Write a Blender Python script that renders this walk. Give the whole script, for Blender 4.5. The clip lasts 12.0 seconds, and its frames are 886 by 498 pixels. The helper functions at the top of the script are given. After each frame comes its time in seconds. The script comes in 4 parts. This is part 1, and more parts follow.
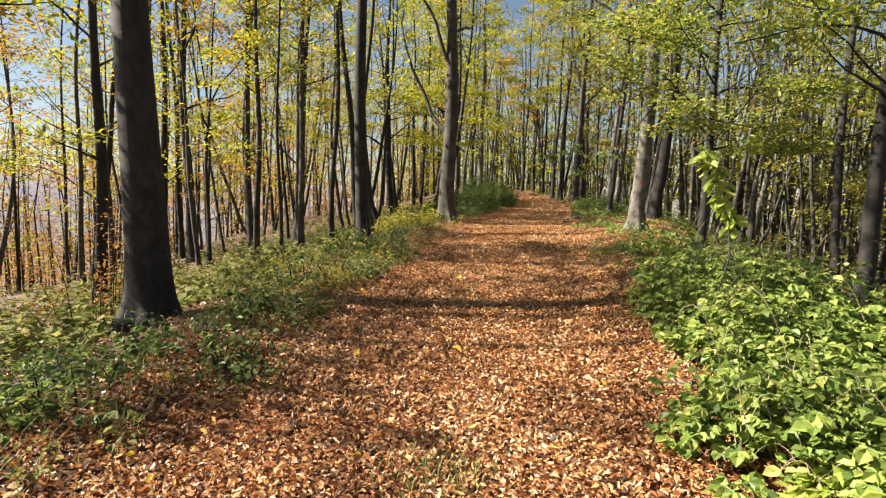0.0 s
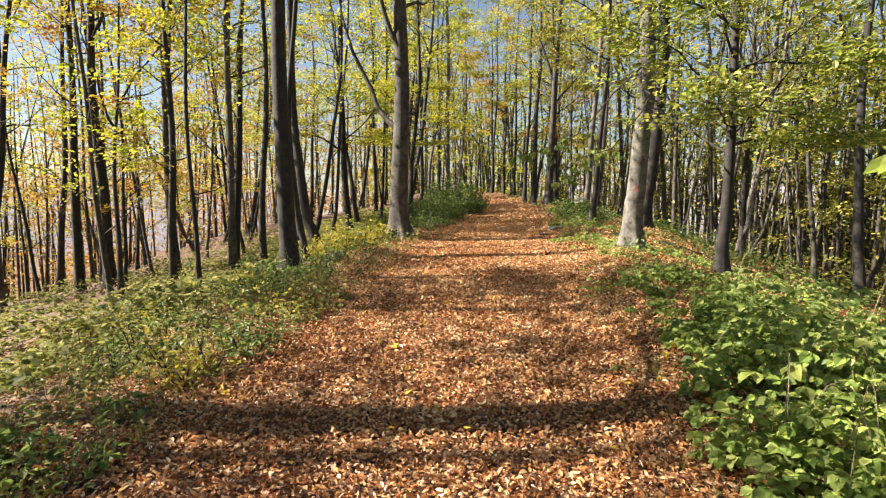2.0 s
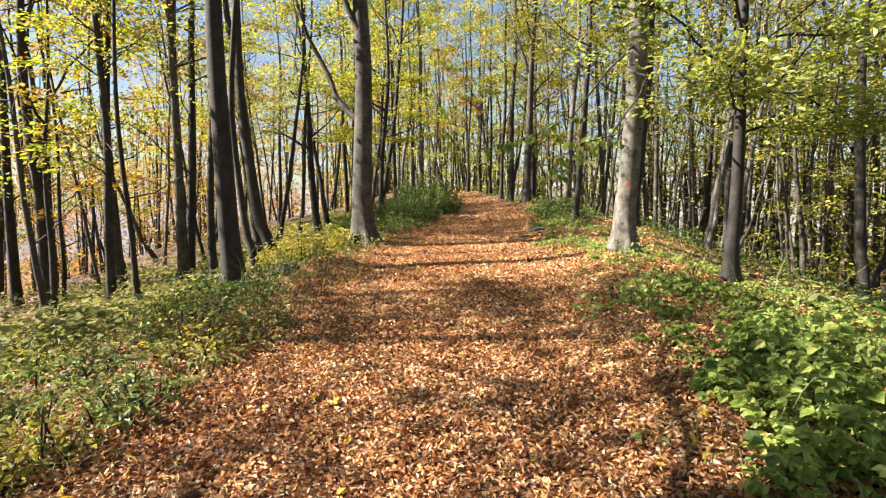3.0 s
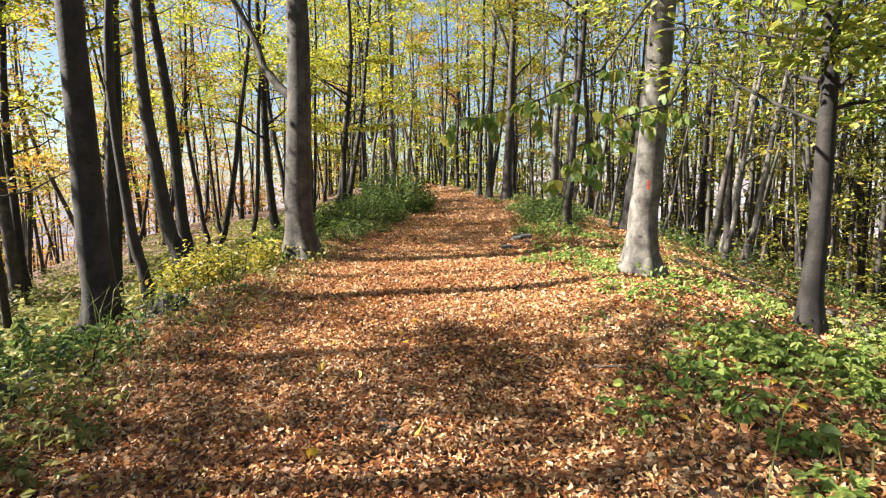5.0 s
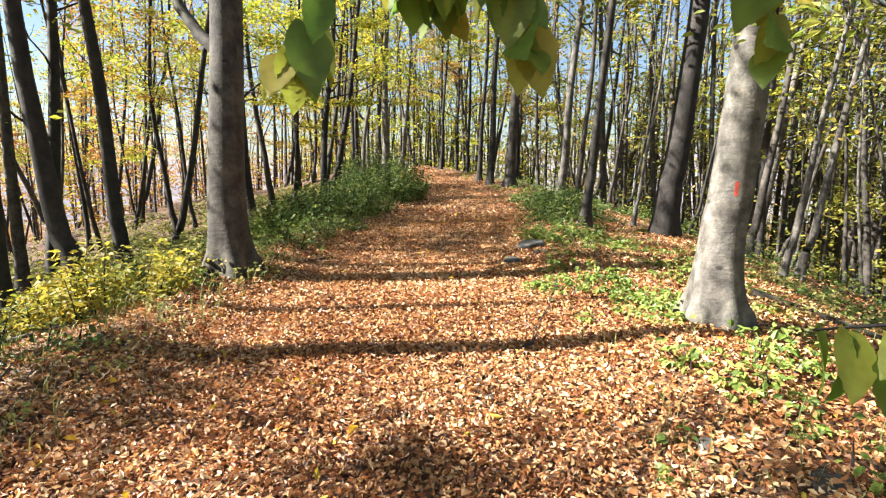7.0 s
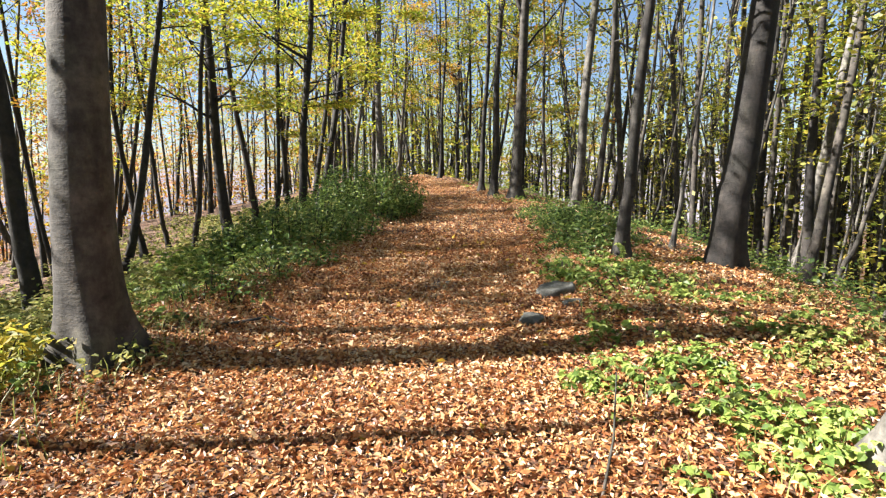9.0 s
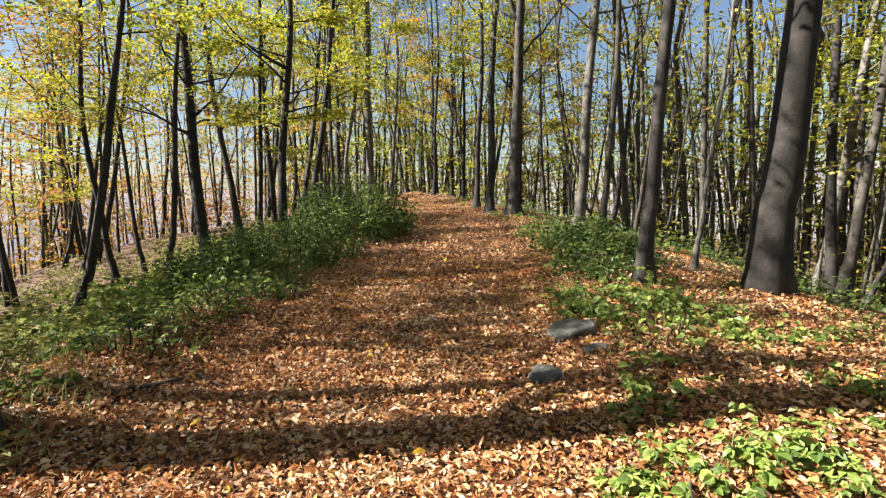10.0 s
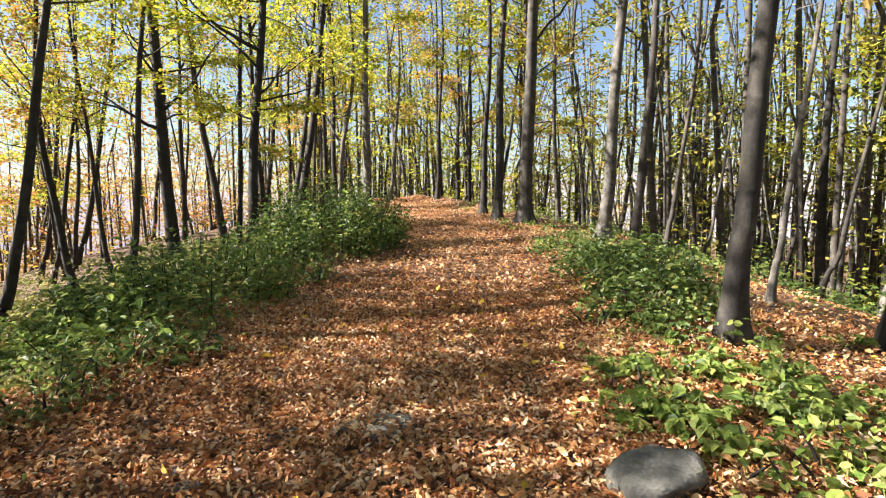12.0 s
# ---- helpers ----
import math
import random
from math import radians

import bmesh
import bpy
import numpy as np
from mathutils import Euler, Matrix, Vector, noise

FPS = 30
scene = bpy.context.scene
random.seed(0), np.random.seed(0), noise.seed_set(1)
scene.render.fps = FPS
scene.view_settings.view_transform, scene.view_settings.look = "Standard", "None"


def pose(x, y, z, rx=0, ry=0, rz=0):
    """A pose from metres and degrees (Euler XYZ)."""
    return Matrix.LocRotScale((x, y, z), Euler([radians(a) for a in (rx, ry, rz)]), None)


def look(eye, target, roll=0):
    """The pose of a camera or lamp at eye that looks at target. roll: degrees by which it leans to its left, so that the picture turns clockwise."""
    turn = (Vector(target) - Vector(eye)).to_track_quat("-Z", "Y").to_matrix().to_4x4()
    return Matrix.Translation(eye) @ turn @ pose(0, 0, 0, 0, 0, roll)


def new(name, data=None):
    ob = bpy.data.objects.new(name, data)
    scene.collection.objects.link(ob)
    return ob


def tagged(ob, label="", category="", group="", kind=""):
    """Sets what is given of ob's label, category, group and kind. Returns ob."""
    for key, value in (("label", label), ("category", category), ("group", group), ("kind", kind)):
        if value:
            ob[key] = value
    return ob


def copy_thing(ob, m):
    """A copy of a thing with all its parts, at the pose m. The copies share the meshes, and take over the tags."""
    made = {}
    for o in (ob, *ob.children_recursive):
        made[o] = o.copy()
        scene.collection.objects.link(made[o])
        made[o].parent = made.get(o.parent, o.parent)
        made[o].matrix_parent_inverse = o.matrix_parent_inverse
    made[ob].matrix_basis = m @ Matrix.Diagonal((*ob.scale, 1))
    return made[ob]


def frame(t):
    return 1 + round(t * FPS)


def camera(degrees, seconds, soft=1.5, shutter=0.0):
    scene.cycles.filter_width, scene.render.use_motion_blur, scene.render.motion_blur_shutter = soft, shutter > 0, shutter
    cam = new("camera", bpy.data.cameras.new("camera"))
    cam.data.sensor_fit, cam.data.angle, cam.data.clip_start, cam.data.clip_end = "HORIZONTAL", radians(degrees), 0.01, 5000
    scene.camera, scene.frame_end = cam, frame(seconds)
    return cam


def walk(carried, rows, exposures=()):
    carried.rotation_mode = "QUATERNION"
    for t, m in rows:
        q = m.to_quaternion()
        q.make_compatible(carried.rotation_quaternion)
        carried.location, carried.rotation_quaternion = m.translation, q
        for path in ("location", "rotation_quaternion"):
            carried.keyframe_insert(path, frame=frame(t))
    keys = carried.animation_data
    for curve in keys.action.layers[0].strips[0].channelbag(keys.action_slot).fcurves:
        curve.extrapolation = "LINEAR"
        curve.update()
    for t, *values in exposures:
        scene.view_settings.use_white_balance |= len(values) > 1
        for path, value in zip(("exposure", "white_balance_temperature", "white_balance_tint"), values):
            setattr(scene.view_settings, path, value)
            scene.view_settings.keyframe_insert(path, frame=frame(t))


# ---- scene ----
cam = camera(79.0, 12.0, 1.25)
PATH = [
    (0, (0.499, -0.944, 1.218), (0.082, 1.004, 1.041), 0.9),
    (0.5, (0.489, -0.213, 1.279), (0.085, 1.737, 1.098), 0.2),
    (1, (0.484, 0.474, 1.378), (0.129, 2.435, 1.203), -0.2),
    (1.5, (0.472, 1.143, 1.436), (0.137, 3.107, 1.267), -0.5),
    (2, (0.371, 1.832, 1.465), (0.053, 3.799, 1.292), -0.4),
    (2.5, (0.37, 2.508, 1.454), (0.093, 4.48, 1.27), -1.2),
    (3, (0.321, 3.133, 1.493), (0.086, 5.111, 1.315), -1.2),
    (5, (0.327, 5.582, 1.635), (0.17, 7.565, 1.429), -1.1),
    (5.5, (0.293, 6.194, 1.676), (0.104, 8.173, 1.455), -1.0),
    (6, (0.289, 6.786, 1.731), (0.095, 8.762, 1.492), -1.5),
    (6.5, (0.342, 7.36, 1.77), (0.175, 9.336, 1.512), -0.5),
    (8.5, (0.34, 9.627, 1.901), (0.195, 11.597, 1.587), 0.5),
    (9, (0.303, 10.212, 1.916), (0.138, 12.19, 1.664), -0.7),
    (9.5, (0.253, 10.819, 1.885), (0.073, 12.798, 1.66), -0.8),
    (10, (0.304, 11.405, 1.869), (0.152, 13.39, 1.683), -1.4),
    (10.5, (0.304, 11.971, 1.863), (0.146, 13.955, 1.665), -1.0),
    (11, (0.307, 12.468, 1.919), (0.149, 14.452, 1.727), -1.1),
    (11.5, (0.356, 12.974, 1.945), (0.179, 14.959, 1.775), -1.2),
    (12, (0.327, 13.517, 1.941), (0.148, 15.501, 1.765), -1.1),
]
walk(cam, [(t, look(eye, target, roll)) for t, eye, target, roll in PATH], [(0.0, 1.98, 6750, 10), (3.0, 2.42, 6600, 10), (5.0, 2.45, 6300, 10), (6.5, 2.58, 6250, 10), (8.5, 2.5, 6000, 10), (10.0, 2.15, 6250, 10), (12.0, 2.6, 6300, 12)])

# ---- world, sun, exposure ----
SUN_AZ = radians(187)      # the sun stands to the left of the walk, a little behind
SUN_EL = radians(40)
sun_way = Vector((math.cos(SUN_AZ) * math.cos(SUN_EL), math.sin(SUN_AZ) * math.cos(SUN_EL), math.sin(SUN_EL)))
world = bpy.data.worlds.new("world")
scene.world = world
world.use_nodes = True
wn = world.node_tree.nodes
sky = wn.new("ShaderNodeTexSky")
sky.sky_type = "NISHITA"
sky.sun_disc = False
sky.sun_elevation = SUN_EL
sky.sun_rotation = math.atan2(sun_way.x, sun_way.y)
wn["Background"].inputs["Strength"].default_value = 0.033
world.node_tree.links.new(sky.outputs["Color"], wn["Background"].inputs["Color"])
sun = new("sun", bpy.data.lights.new("sun", "SUN"))
sun.data.energy, sun.data.angle, sun.data.color = 5.0, radians(0.55), (1.0, 0.92, 0.80)
sun.matrix_world = look(sun_way * 60, (0, 0, 0))


# ---- materials ----
def material(name):
    m = bpy.data.materials.new(name)
    m.use_nodes = True
    nt = m.node_tree
    nt.nodes.clear()
    out = nt.nodes.new("ShaderNodeOutputMaterial")
    return m, nt, out


def node(nt, kind, inputs=None, operation=""):
    n = nt.nodes.new(kind)
    if operation:
        n.operation = operation
    for key, value in (inputs or {}).items():
        if isinstance(value, bpy.types.NodeSocket):
            nt.links.new(value, n.inputs[key])
        else:
            n.inputs[key].default_value = value
    return n


def ramp(nt, fac, stops):
    n = nt.nodes.new("ShaderNodeValToRGB")
    els = n.color_ramp.elements
    while len(els) < len(stops):
        els.new(0.5)
    for e, (p, c) in zip(els, stops):
        e.position, e.color = p, (*c, 1)
    nt.links.new(fac, n.inputs["Fac"])
    return n.outputs["Color"]


def mix(nt, fac, a, b, blend="MIX"):
    n = nt.nodes.new("ShaderNodeMix")
    n.data_type, n.blend_type = "RGBA", blend
    for sock, value in ((n.inputs[0], fac), (n.inputs[6], a), (n.inputs[7], b)):
        if isinstance(value, bpy.types.NodeSocket):
            nt.links.new(value, sock)
        else:
            sock.default_value = value if isinstance(value, float) else (*value, 1)
    return n.outputs[2]


def leaf_material(name, stops, through_light=0.45, rough=0.6, gloss=0.025, single=False):
    """A thin leaf: colour by leaf, a share of the light goes through it."""
    m, nt, out = material(name)
    geo = node(nt, "ShaderNodeNewGeometry")
    obj = node(nt, "ShaderNodeTexCoord")
    veins = node(nt, "ShaderNodeTexNoise", {"Vector": obj.outputs["Object"], "Scale": 30.0, "Detail": 3.0})
    patch = node(nt, "ShaderNodeTexNoise", {"Vector": obj.outputs["Object"], "Scale": 0.7, "Detail": 2.0})
    chance = node(nt, "ShaderNodeObjectInfo").outputs["Random"] if single else geo.outputs["Random Per Island"]
    sel = node(nt, "ShaderNodeMath", {0: chance, 1: 0.75}, operation="MULTIPLY")
    sel2 = node(nt, "ShaderNodeMath", {0: patch.outputs["Fac"], 1: 0.5, 2: sel.outputs[0]}, operation="MULTIPLY_ADD")
    sel3 = node(nt, "ShaderNodeMath", {0: sel2.outputs[0], 1: 0.12}, operation="SUBTRACT")
    col = ramp(nt, sel3.outputs[0], stops)
    spots = ramp(nt, veins.outputs["Fac"], [(0.3, (0.62, 0.58, 0.5)), (0.6, (1, 1, 1))])
    col = mix(nt, 1.0, col, spots, "MULTIPLY")
    dif = node(nt, "ShaderNodeBsdfDiffuse", {"Color": col, "Roughness": 0.6})
    tra = node(nt, "ShaderNodeBsdfTranslucent", {"Color": col})
    glo = node(nt, "ShaderNodeBsdfGlossy", {"Color": (1, 1, 1, 1), "Roughness": rough})
    a = node(nt, "ShaderNodeMixShader", {0: through_light, 1: dif.outputs[0], 2: tra.outputs[0]})
    b = node(nt, "ShaderNodeMixShader", {0: gloss, 1: a.outputs[0], 2: glo.outputs[0]})
    nt.links.new(b.outputs[0], out.inputs["Surface"])
    return m


def bark_material(name, dark, light, lichen=0.3):
    m, nt, out = material(name)
    tc = node(nt, "ShaderNodeTexCoord").outputs["Object"]
    long = node(nt, "ShaderNodeMapping", {"Vector": tc, "Scale": (3, 3, 1.3)}).outputs[0]
    rings = node(nt, "ShaderNodeMapping", {"Vector": tc, "Scale": (7, 7, 30)}).outputs[0]
    big = node(nt, "ShaderNodeTexNoise", {"Vector": tc, "Scale": 1.7, "Detail": 4.0}).outputs["Fac"]
    streak = node(nt, "ShaderNodeTexNoise", {"Vector": long, "Scale": 2.2, "Detail": 8.0, "Roughness": 0.65}).outputs["Fac"]
    ring = node(nt, "ShaderNodeTexNoise", {"Vector": rings, "Scale": 1.0, "Detail": 5.0, "Roughness": 0.6}).outputs["Fac"]
    fine = node(nt, "ShaderNodeTexNoise", {"Vector": tc, "Scale": 60.0, "Detail": 5.0}).outputs["Fac"]
    c = mix(nt, ramp(nt, streak, [(0.35, (0, 0, 0)), (0.65, (1, 1, 1))]), dark, light)
    c = mix(nt, ramp(nt, ring, [(0.6, (0, 0, 0)), (0.74, (0.3, 0.3, 0.3))]), c, tuple(0.45 * v for v in dark))
    c = mix(nt, ramp(nt, big, [(0.5, (0, 0, 0)), (0.68, (lichen,) * 3)]), c, tuple(0.8 * a + b for a, b in zip(light, (0.0, 0.012, -0.01))))
    blot = node(nt, "ShaderNodeTexNoise", {"Vector": tc, "Scale": 6.5, "Detail": 6.0, "Roughness": 0.7}).outputs["Fac"]
    c = mix(nt, 1.0, c, ramp(nt, blot, [(0.36, (0.45, 0.44, 0.43)), (0.52, (1, 1, 1)), (0.66, (1.6, 1.58, 1.5))]), "MULTIPLY")
    eyes = node(nt, "ShaderNodeMapping", {"Vector": tc, "Scale": (2.6, 2.6, 4.4)}).outputs[0]
    scar = node(nt, "ShaderNodeTexVoronoi", {"Vector": eyes, "Scale": 1.6, "Randomness": 1.0}).outputs["Distance"]
    c = mix(nt, ramp(nt, scar, [(0.10, (0.85, 0.85, 0.85)), (0.17, (0, 0, 0))]), c, tuple(0.25 * v for v in dark))
    rnd = node(nt, "ShaderNodeObjectInfo").outputs["Random"]
    c = mix(nt, 1.0, c, ramp(nt, rnd, [(0, (0.75, 0.74, 0.72)), (1, (1.15, 1.12, 1.08))]), "MULTIPLY")
    h = node(nt, "ShaderNodeMath", {0: streak, 1: ring}, operation="ADD").outputs[0]
    h = node(nt, "ShaderNodeMath", {0: fine, 1: 0.5, 2: h}, operation="MULTIPLY_ADD").outputs[0]
    bump = node(nt, "ShaderNodeBump", {"Height": h, "Strength": 0.5, "Distance": 0.012})
    bsdf = node(nt, "ShaderNodeBsdfPrincipled", {"Base Color": c, "Roughness": 0.85, "Normal": bump.outputs[0]})
    nt.links.new(bsdf.outputs[0], out.inputs["Surface"])
    return m


def rock_material():
    m, nt, out = material("limestone")
    tc = node(nt, "ShaderNodeTexCoord").outputs["Object"]
    n1 = node(nt, "ShaderNodeTexNoise", {"Vector": tc, "Scale": 6.0, "Detail": 8.0}).outputs["Fac"]
    n2 = node(nt, "ShaderNodeTexNoise", {"Vector": tc, "Scale": 55.0, "Detail": 6.0}).outputs["Fac"]
    c = ramp(nt, n1, [(0.32, (0.04, 0.04, 0.034)), (0.5, (0.105, 0.103, 0.094)), (0.68, (0.24, 0.232, 0.21))])
    c = mix(nt, 1.0, c, ramp(nt, n2, [(0.3, (0.6, 0.6, 0.58)), (0.7, (1.1, 1.1, 1.1))]), "MULTIPLY")
    bump = node(nt, "ShaderNodeBump", {"Height": n2, "Strength": 0.6, "Distance": 0.015})
    bsdf = node(nt, "ShaderNodeBsdfPrincipled", {"Base Color": c, "Roughness": 0.9, "Normal": bump.outputs[0]})
    nt.links.new(bsdf.outputs[0], out.inputs["Surface"])
    return m


def ground_material():
    """Packed fallen leaves over dark soil."""
    m, nt, out = material("leaf_litter_soil")
    tc = node(nt, "ShaderNodeTexCoord").outputs["Object"]
    warp = node(nt, "ShaderNodeTexNoise", {"Vector": tc, "Scale": 9.0, "Detail": 3.0}).outputs["Color"]
    wv = node(nt, "ShaderNodeVectorMath", {0: warp, 1: (0.09, 0.09, 0.09)}, operation="MULTIPLY").outputs[0]
    p = node(nt, "ShaderNodeVectorMath", {0: tc, 1: wv}, operation="ADD").outputs[0]
    v1 = node(nt, "ShaderNodeTexVoronoi", {"Vector": p, "Scale": 17.0})
    v2 = node(nt, "ShaderNodeTexVoronoi", {"Vector": p, "Scale": 31.0})
    big = node(nt, "ShaderNodeTexNoise", {"Vector": tc, "Scale": 0.55, "Detail": 5.0}).outputs["Fac"]
    sep1 = node(nt, "ShaderNodeSeparateColor", {"Color": v1.outputs["Color"]}).outputs["Red"]
    sep2 = node(nt, "ShaderNodeSeparateColor", {"Color": v2.outputs["Color"]}).outputs["Green"]
    stops = [(0.0, (0.025, 0.013, 0.008)), (0.3, (0.07, 0.03, 0.014)), (0.6, (0.15, 0.064, 0.027)), (0.85, (0.26, 0.125, 0.052)), (1.0, (0.38, 0.22, 0.10))]
    c = mix(nt, 0.45, ramp(nt, sep1, stops), ramp(nt, sep2, stops))
    edge = ramp(nt, v1.outputs["Distance"], [(0.35, (1, 1, 1)), (0.75, (0.3, 0.26, 0.22))])
    c = mix(nt, 1.0, c, edge, "MULTIPLY")
    c = mix(nt, ramp(nt, big, [(0.42, (0, 0, 0)), (0.7, (0.6, 0.6, 0.6))]), c, (0.05, 0.03, 0.018))
    bump = node(nt, "ShaderNodeBump", {"Height": sep1, "Strength": 0.8, "Distance": 0.03})
    bsdf = node(nt, "ShaderNodeBsdfPrincipled", {"Base Color": c, "Roughness": 0.8, "Normal": bump.outputs[0]})
    nt.links.new(bsdf.outputs[0], out.inputs["Surface"])
    return m


def far_material():
    """Wooded hills far off; a bluish glow mixed into the colour stands for haze."""
    m, nt, out = material("far_woodland")
    tc = node(nt, "ShaderNodeTexCoord").outputs["Object"]
    n1 = node(nt, "ShaderNodeTexNoise", {"Vector": tc, "Scale": 0.09, "Detail": 8.0}).outputs["Fac"]
    n2 = node(nt, "ShaderNodeTexNoise", {"Vector": tc, "Scale": 0.5, "Detail": 6.0}).outputs["Fac"]
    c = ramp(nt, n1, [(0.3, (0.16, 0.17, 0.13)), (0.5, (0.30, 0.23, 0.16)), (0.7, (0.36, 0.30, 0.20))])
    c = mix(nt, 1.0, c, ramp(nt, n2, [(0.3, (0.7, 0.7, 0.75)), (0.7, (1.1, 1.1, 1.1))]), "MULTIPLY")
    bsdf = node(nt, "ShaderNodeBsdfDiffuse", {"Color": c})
    haze_glow = node(nt, "ShaderNodeEmission", {"Color": (0.66, 0.68, 0.86, 1), "Strength": 0.22})
    both = node(nt, "ShaderNodeMixShader", {0: 0.65, 1: bsdf.outputs[0], 2: haze_glow.outputs[0]})
    nt.links.new(both.outputs[0], out.inputs["Surface"])
    return m


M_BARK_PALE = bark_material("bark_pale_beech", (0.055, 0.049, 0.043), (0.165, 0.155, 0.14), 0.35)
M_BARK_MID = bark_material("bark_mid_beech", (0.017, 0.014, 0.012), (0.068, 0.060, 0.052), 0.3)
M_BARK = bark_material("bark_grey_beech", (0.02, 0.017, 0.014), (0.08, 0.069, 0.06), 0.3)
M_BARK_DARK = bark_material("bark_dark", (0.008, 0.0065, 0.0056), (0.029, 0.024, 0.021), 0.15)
M_GROUND = ground_material()
M_ROCK = rock_material()
M_FAR = far_material()
M_LEAF_LIME = leaf_material("leaves_yellow_green", [(0.1, (0.17, 0.25, 0.02)), (0.4, (0.35, 0.40, 0.035)), (0.7, (0.54, 0.49, 0.05)), (0.95, (0.58, 0.36, 0.05))])
M_LEAF_GREEN = leaf_material("leaves_lime_green", [(0.1, (0.15, 0.23, 0.03)), (0.5, (0.32, 0.39, 0.06)), (0.8, (0.50, 0.50, 0.11)), (0.97, (0.52, 0.40, 0.08))])
M_LEAF_GOLD = leaf_material("leaves_gold", [(0.1, (0.24, 0.24, 0.03)), (0.45, (0.48, 0.36, 0.05)), (0.75, (0.52, 0.27, 0.045)), (0.95, (0.40, 0.15, 0.035))])
M_LEAF_RUST = leaf_material("leaves_rust", [(0.1, (0.34, 0.24, 0.05)), (0.45, (0.44, 0.21, 0.06)), (0.8, (0.33, 0.12, 0.045))])
M_LEAF_OLIVE = leaf_material("leaves_olive", [(0.1, (0.12, 0.16, 0.025)), (0.45, (0.26, 0.28, 0.04)), (0.75, (0.44, 0.38, 0.06)), (0.95, (0.42, 0.24, 0.06))])
M_BRAMBLE = leaf_material("bramble_leaves", [(0.06, (0.075, 0.13, 0.032)), (0.28, (0.17, 0.26, 0.05)), (0.6, (0.31, 0.40, 0.09)), (0.92, (0.47, 0.51, 0.14))], 0.4, 0.5, 0.02)
M_HERB = leaf_material("woodland_herb_leaves", [(0.1, (0.085, 0.11, 0.028)), (0.35, (0.20, 0.225, 0.058)), (0.7, (0.37, 0.365, 0.115)), (0.97, (0.48, 0.37, 0.14))], 0.4, 0.6, 0.015)
M_BUSH = leaf_material("dark_bush_leaves", [(0.1, (0.045, 0.085, 0.025)), (0.45, (0.125, 0.20, 0.048)), (0.8, (0.27, 0.35, 0.09)), (0.97, (0.44, 0.42, 0.13))], 0.45, 0.45, 0.02)
M_YELLOW = leaf_material("yellow_bush_leaves", [(0.1, (0.20, 0.24, 0.03)), (0.5, (0.42, 0.38, 0.05)), (0.95, (0.55, 0.40, 0.05))])
M_LITTER = leaf_material("fallen_leaves", [(0.04, (0.07, 0.026, 0.014)), (0.26, (0.27, 0.098, 0.036)), (0.48, (0.54, 0.24, 0.088)), (0.7, (0.74, 0.45, 0.20)), (0.92, (0.89, 0.73, 0.49))], 0.2, 0.45, 0.03)
M_LITTER_YELLOW = leaf_material("fallen_yellow_leaves", [(0.1, (0.62, 0.42, 0.04)), (0.9, (0.72, 0.52, 0.07))], 0.2)
M_GRASS = leaf_material("grass_blades", [(0.1, (0.12, 0.17, 0.04)), (0.6, (0.26, 0.30, 0.08)), (0.95, (0.42, 0.36, 0.16))], 0.3)

M_CANE = bark_material("dry_cane", (0.14, 0.11, 0.07), (0.36, 0.29, 0.19), 0.1)
M_LIME_BROAD = leaf_material("broad_lime_leaves", [(0.1, (0.30, 0.42, 0.06)), (0.6, (0.48, 0.56, 0.10)), (0.95, (0.66, 0.66, 0.22))], 0.5)
M_HAZEL = leaf_material("hazel_leaves", [(0.1, (0.13, 0.24, 0.03)), (0.5, (0.24, 0.34, 0.05)), (0.8, (0.42, 0.42, 0.06)), (0.96, (0.50, 0.24, 0.05))], 0.5, single=True)


# ---- mesh helpers ----
rng = np.random.default_rng(7)


def mesh(name, verts, quads, mat, smooth=False):
    """A mesh from arrays of places and four-cornered faces."""
    me = bpy.data.meshes.new(name)
    verts, quads = np.asarray(verts, np.float32), np.asarray(quads, np.int32)
    me.vertices.add(len(verts))
    me.vertices.foreach_set("co", verts.ravel())
    me.loops.add(quads.size)
    me.loops.foreach_set("vertex_index", quads.ravel())
    me.polygons.add(len(quads))
    me.polygons.foreach_set("loop_start", np.arange(0, quads.size, 4, dtype=np.int32))
    me.polygons.foreach_set("use_smooth", np.full(len(quads), smooth))
    me.materials.append(mat)
    me.update(calc_edges=True)
    me.validate()
    return me


def part(name, me, parent, label=""):
    ob = new(name, me)
    ob.parent = parent
    return tagged(ob, label)


def leaves(places, along, up, size, wide=0.62, fold=0.18, droop=0.12):
    """Leaf blades of two quads that share the midrib, each with its base at places, pointing along, facing up."""
    n = len(places)
    along = along / np.linalg.norm(along, axis=1, keepdims=True)
    side = np.cross(along, up)
    side /= np.linalg.norm(side, axis=1, keepdims=True) + 1e-9
    face = np.cross(side, along)
    s = size[:, None]
    base = places
    tip = places + along * s - face * s * droop
    fold = np.broadcast_to(np.asarray(fold, float), (n,))[:, None]
    l1, l2 = (places + along * s * a - side * s * wide * b + face * s * fold * b for a, b in ((0.28, 0.44), (0.68, 0.40)))
    r1, r2 = (places + along * s * a + side * s * wide * b + face * s * fold * b for a, b in ((0.28, 0.44), (0.68, 0.40)))
    verts = np.stack([base, l1, l2, tip, r2, r1], 1).reshape(-1, 3)
    k = np.arange(n)[:, None] * 6
    quads = np.concatenate([k + [0, 3, 2, 1], k + [0, 5, 4, 3]], 1).reshape(-1, 4)
    return verts, quads


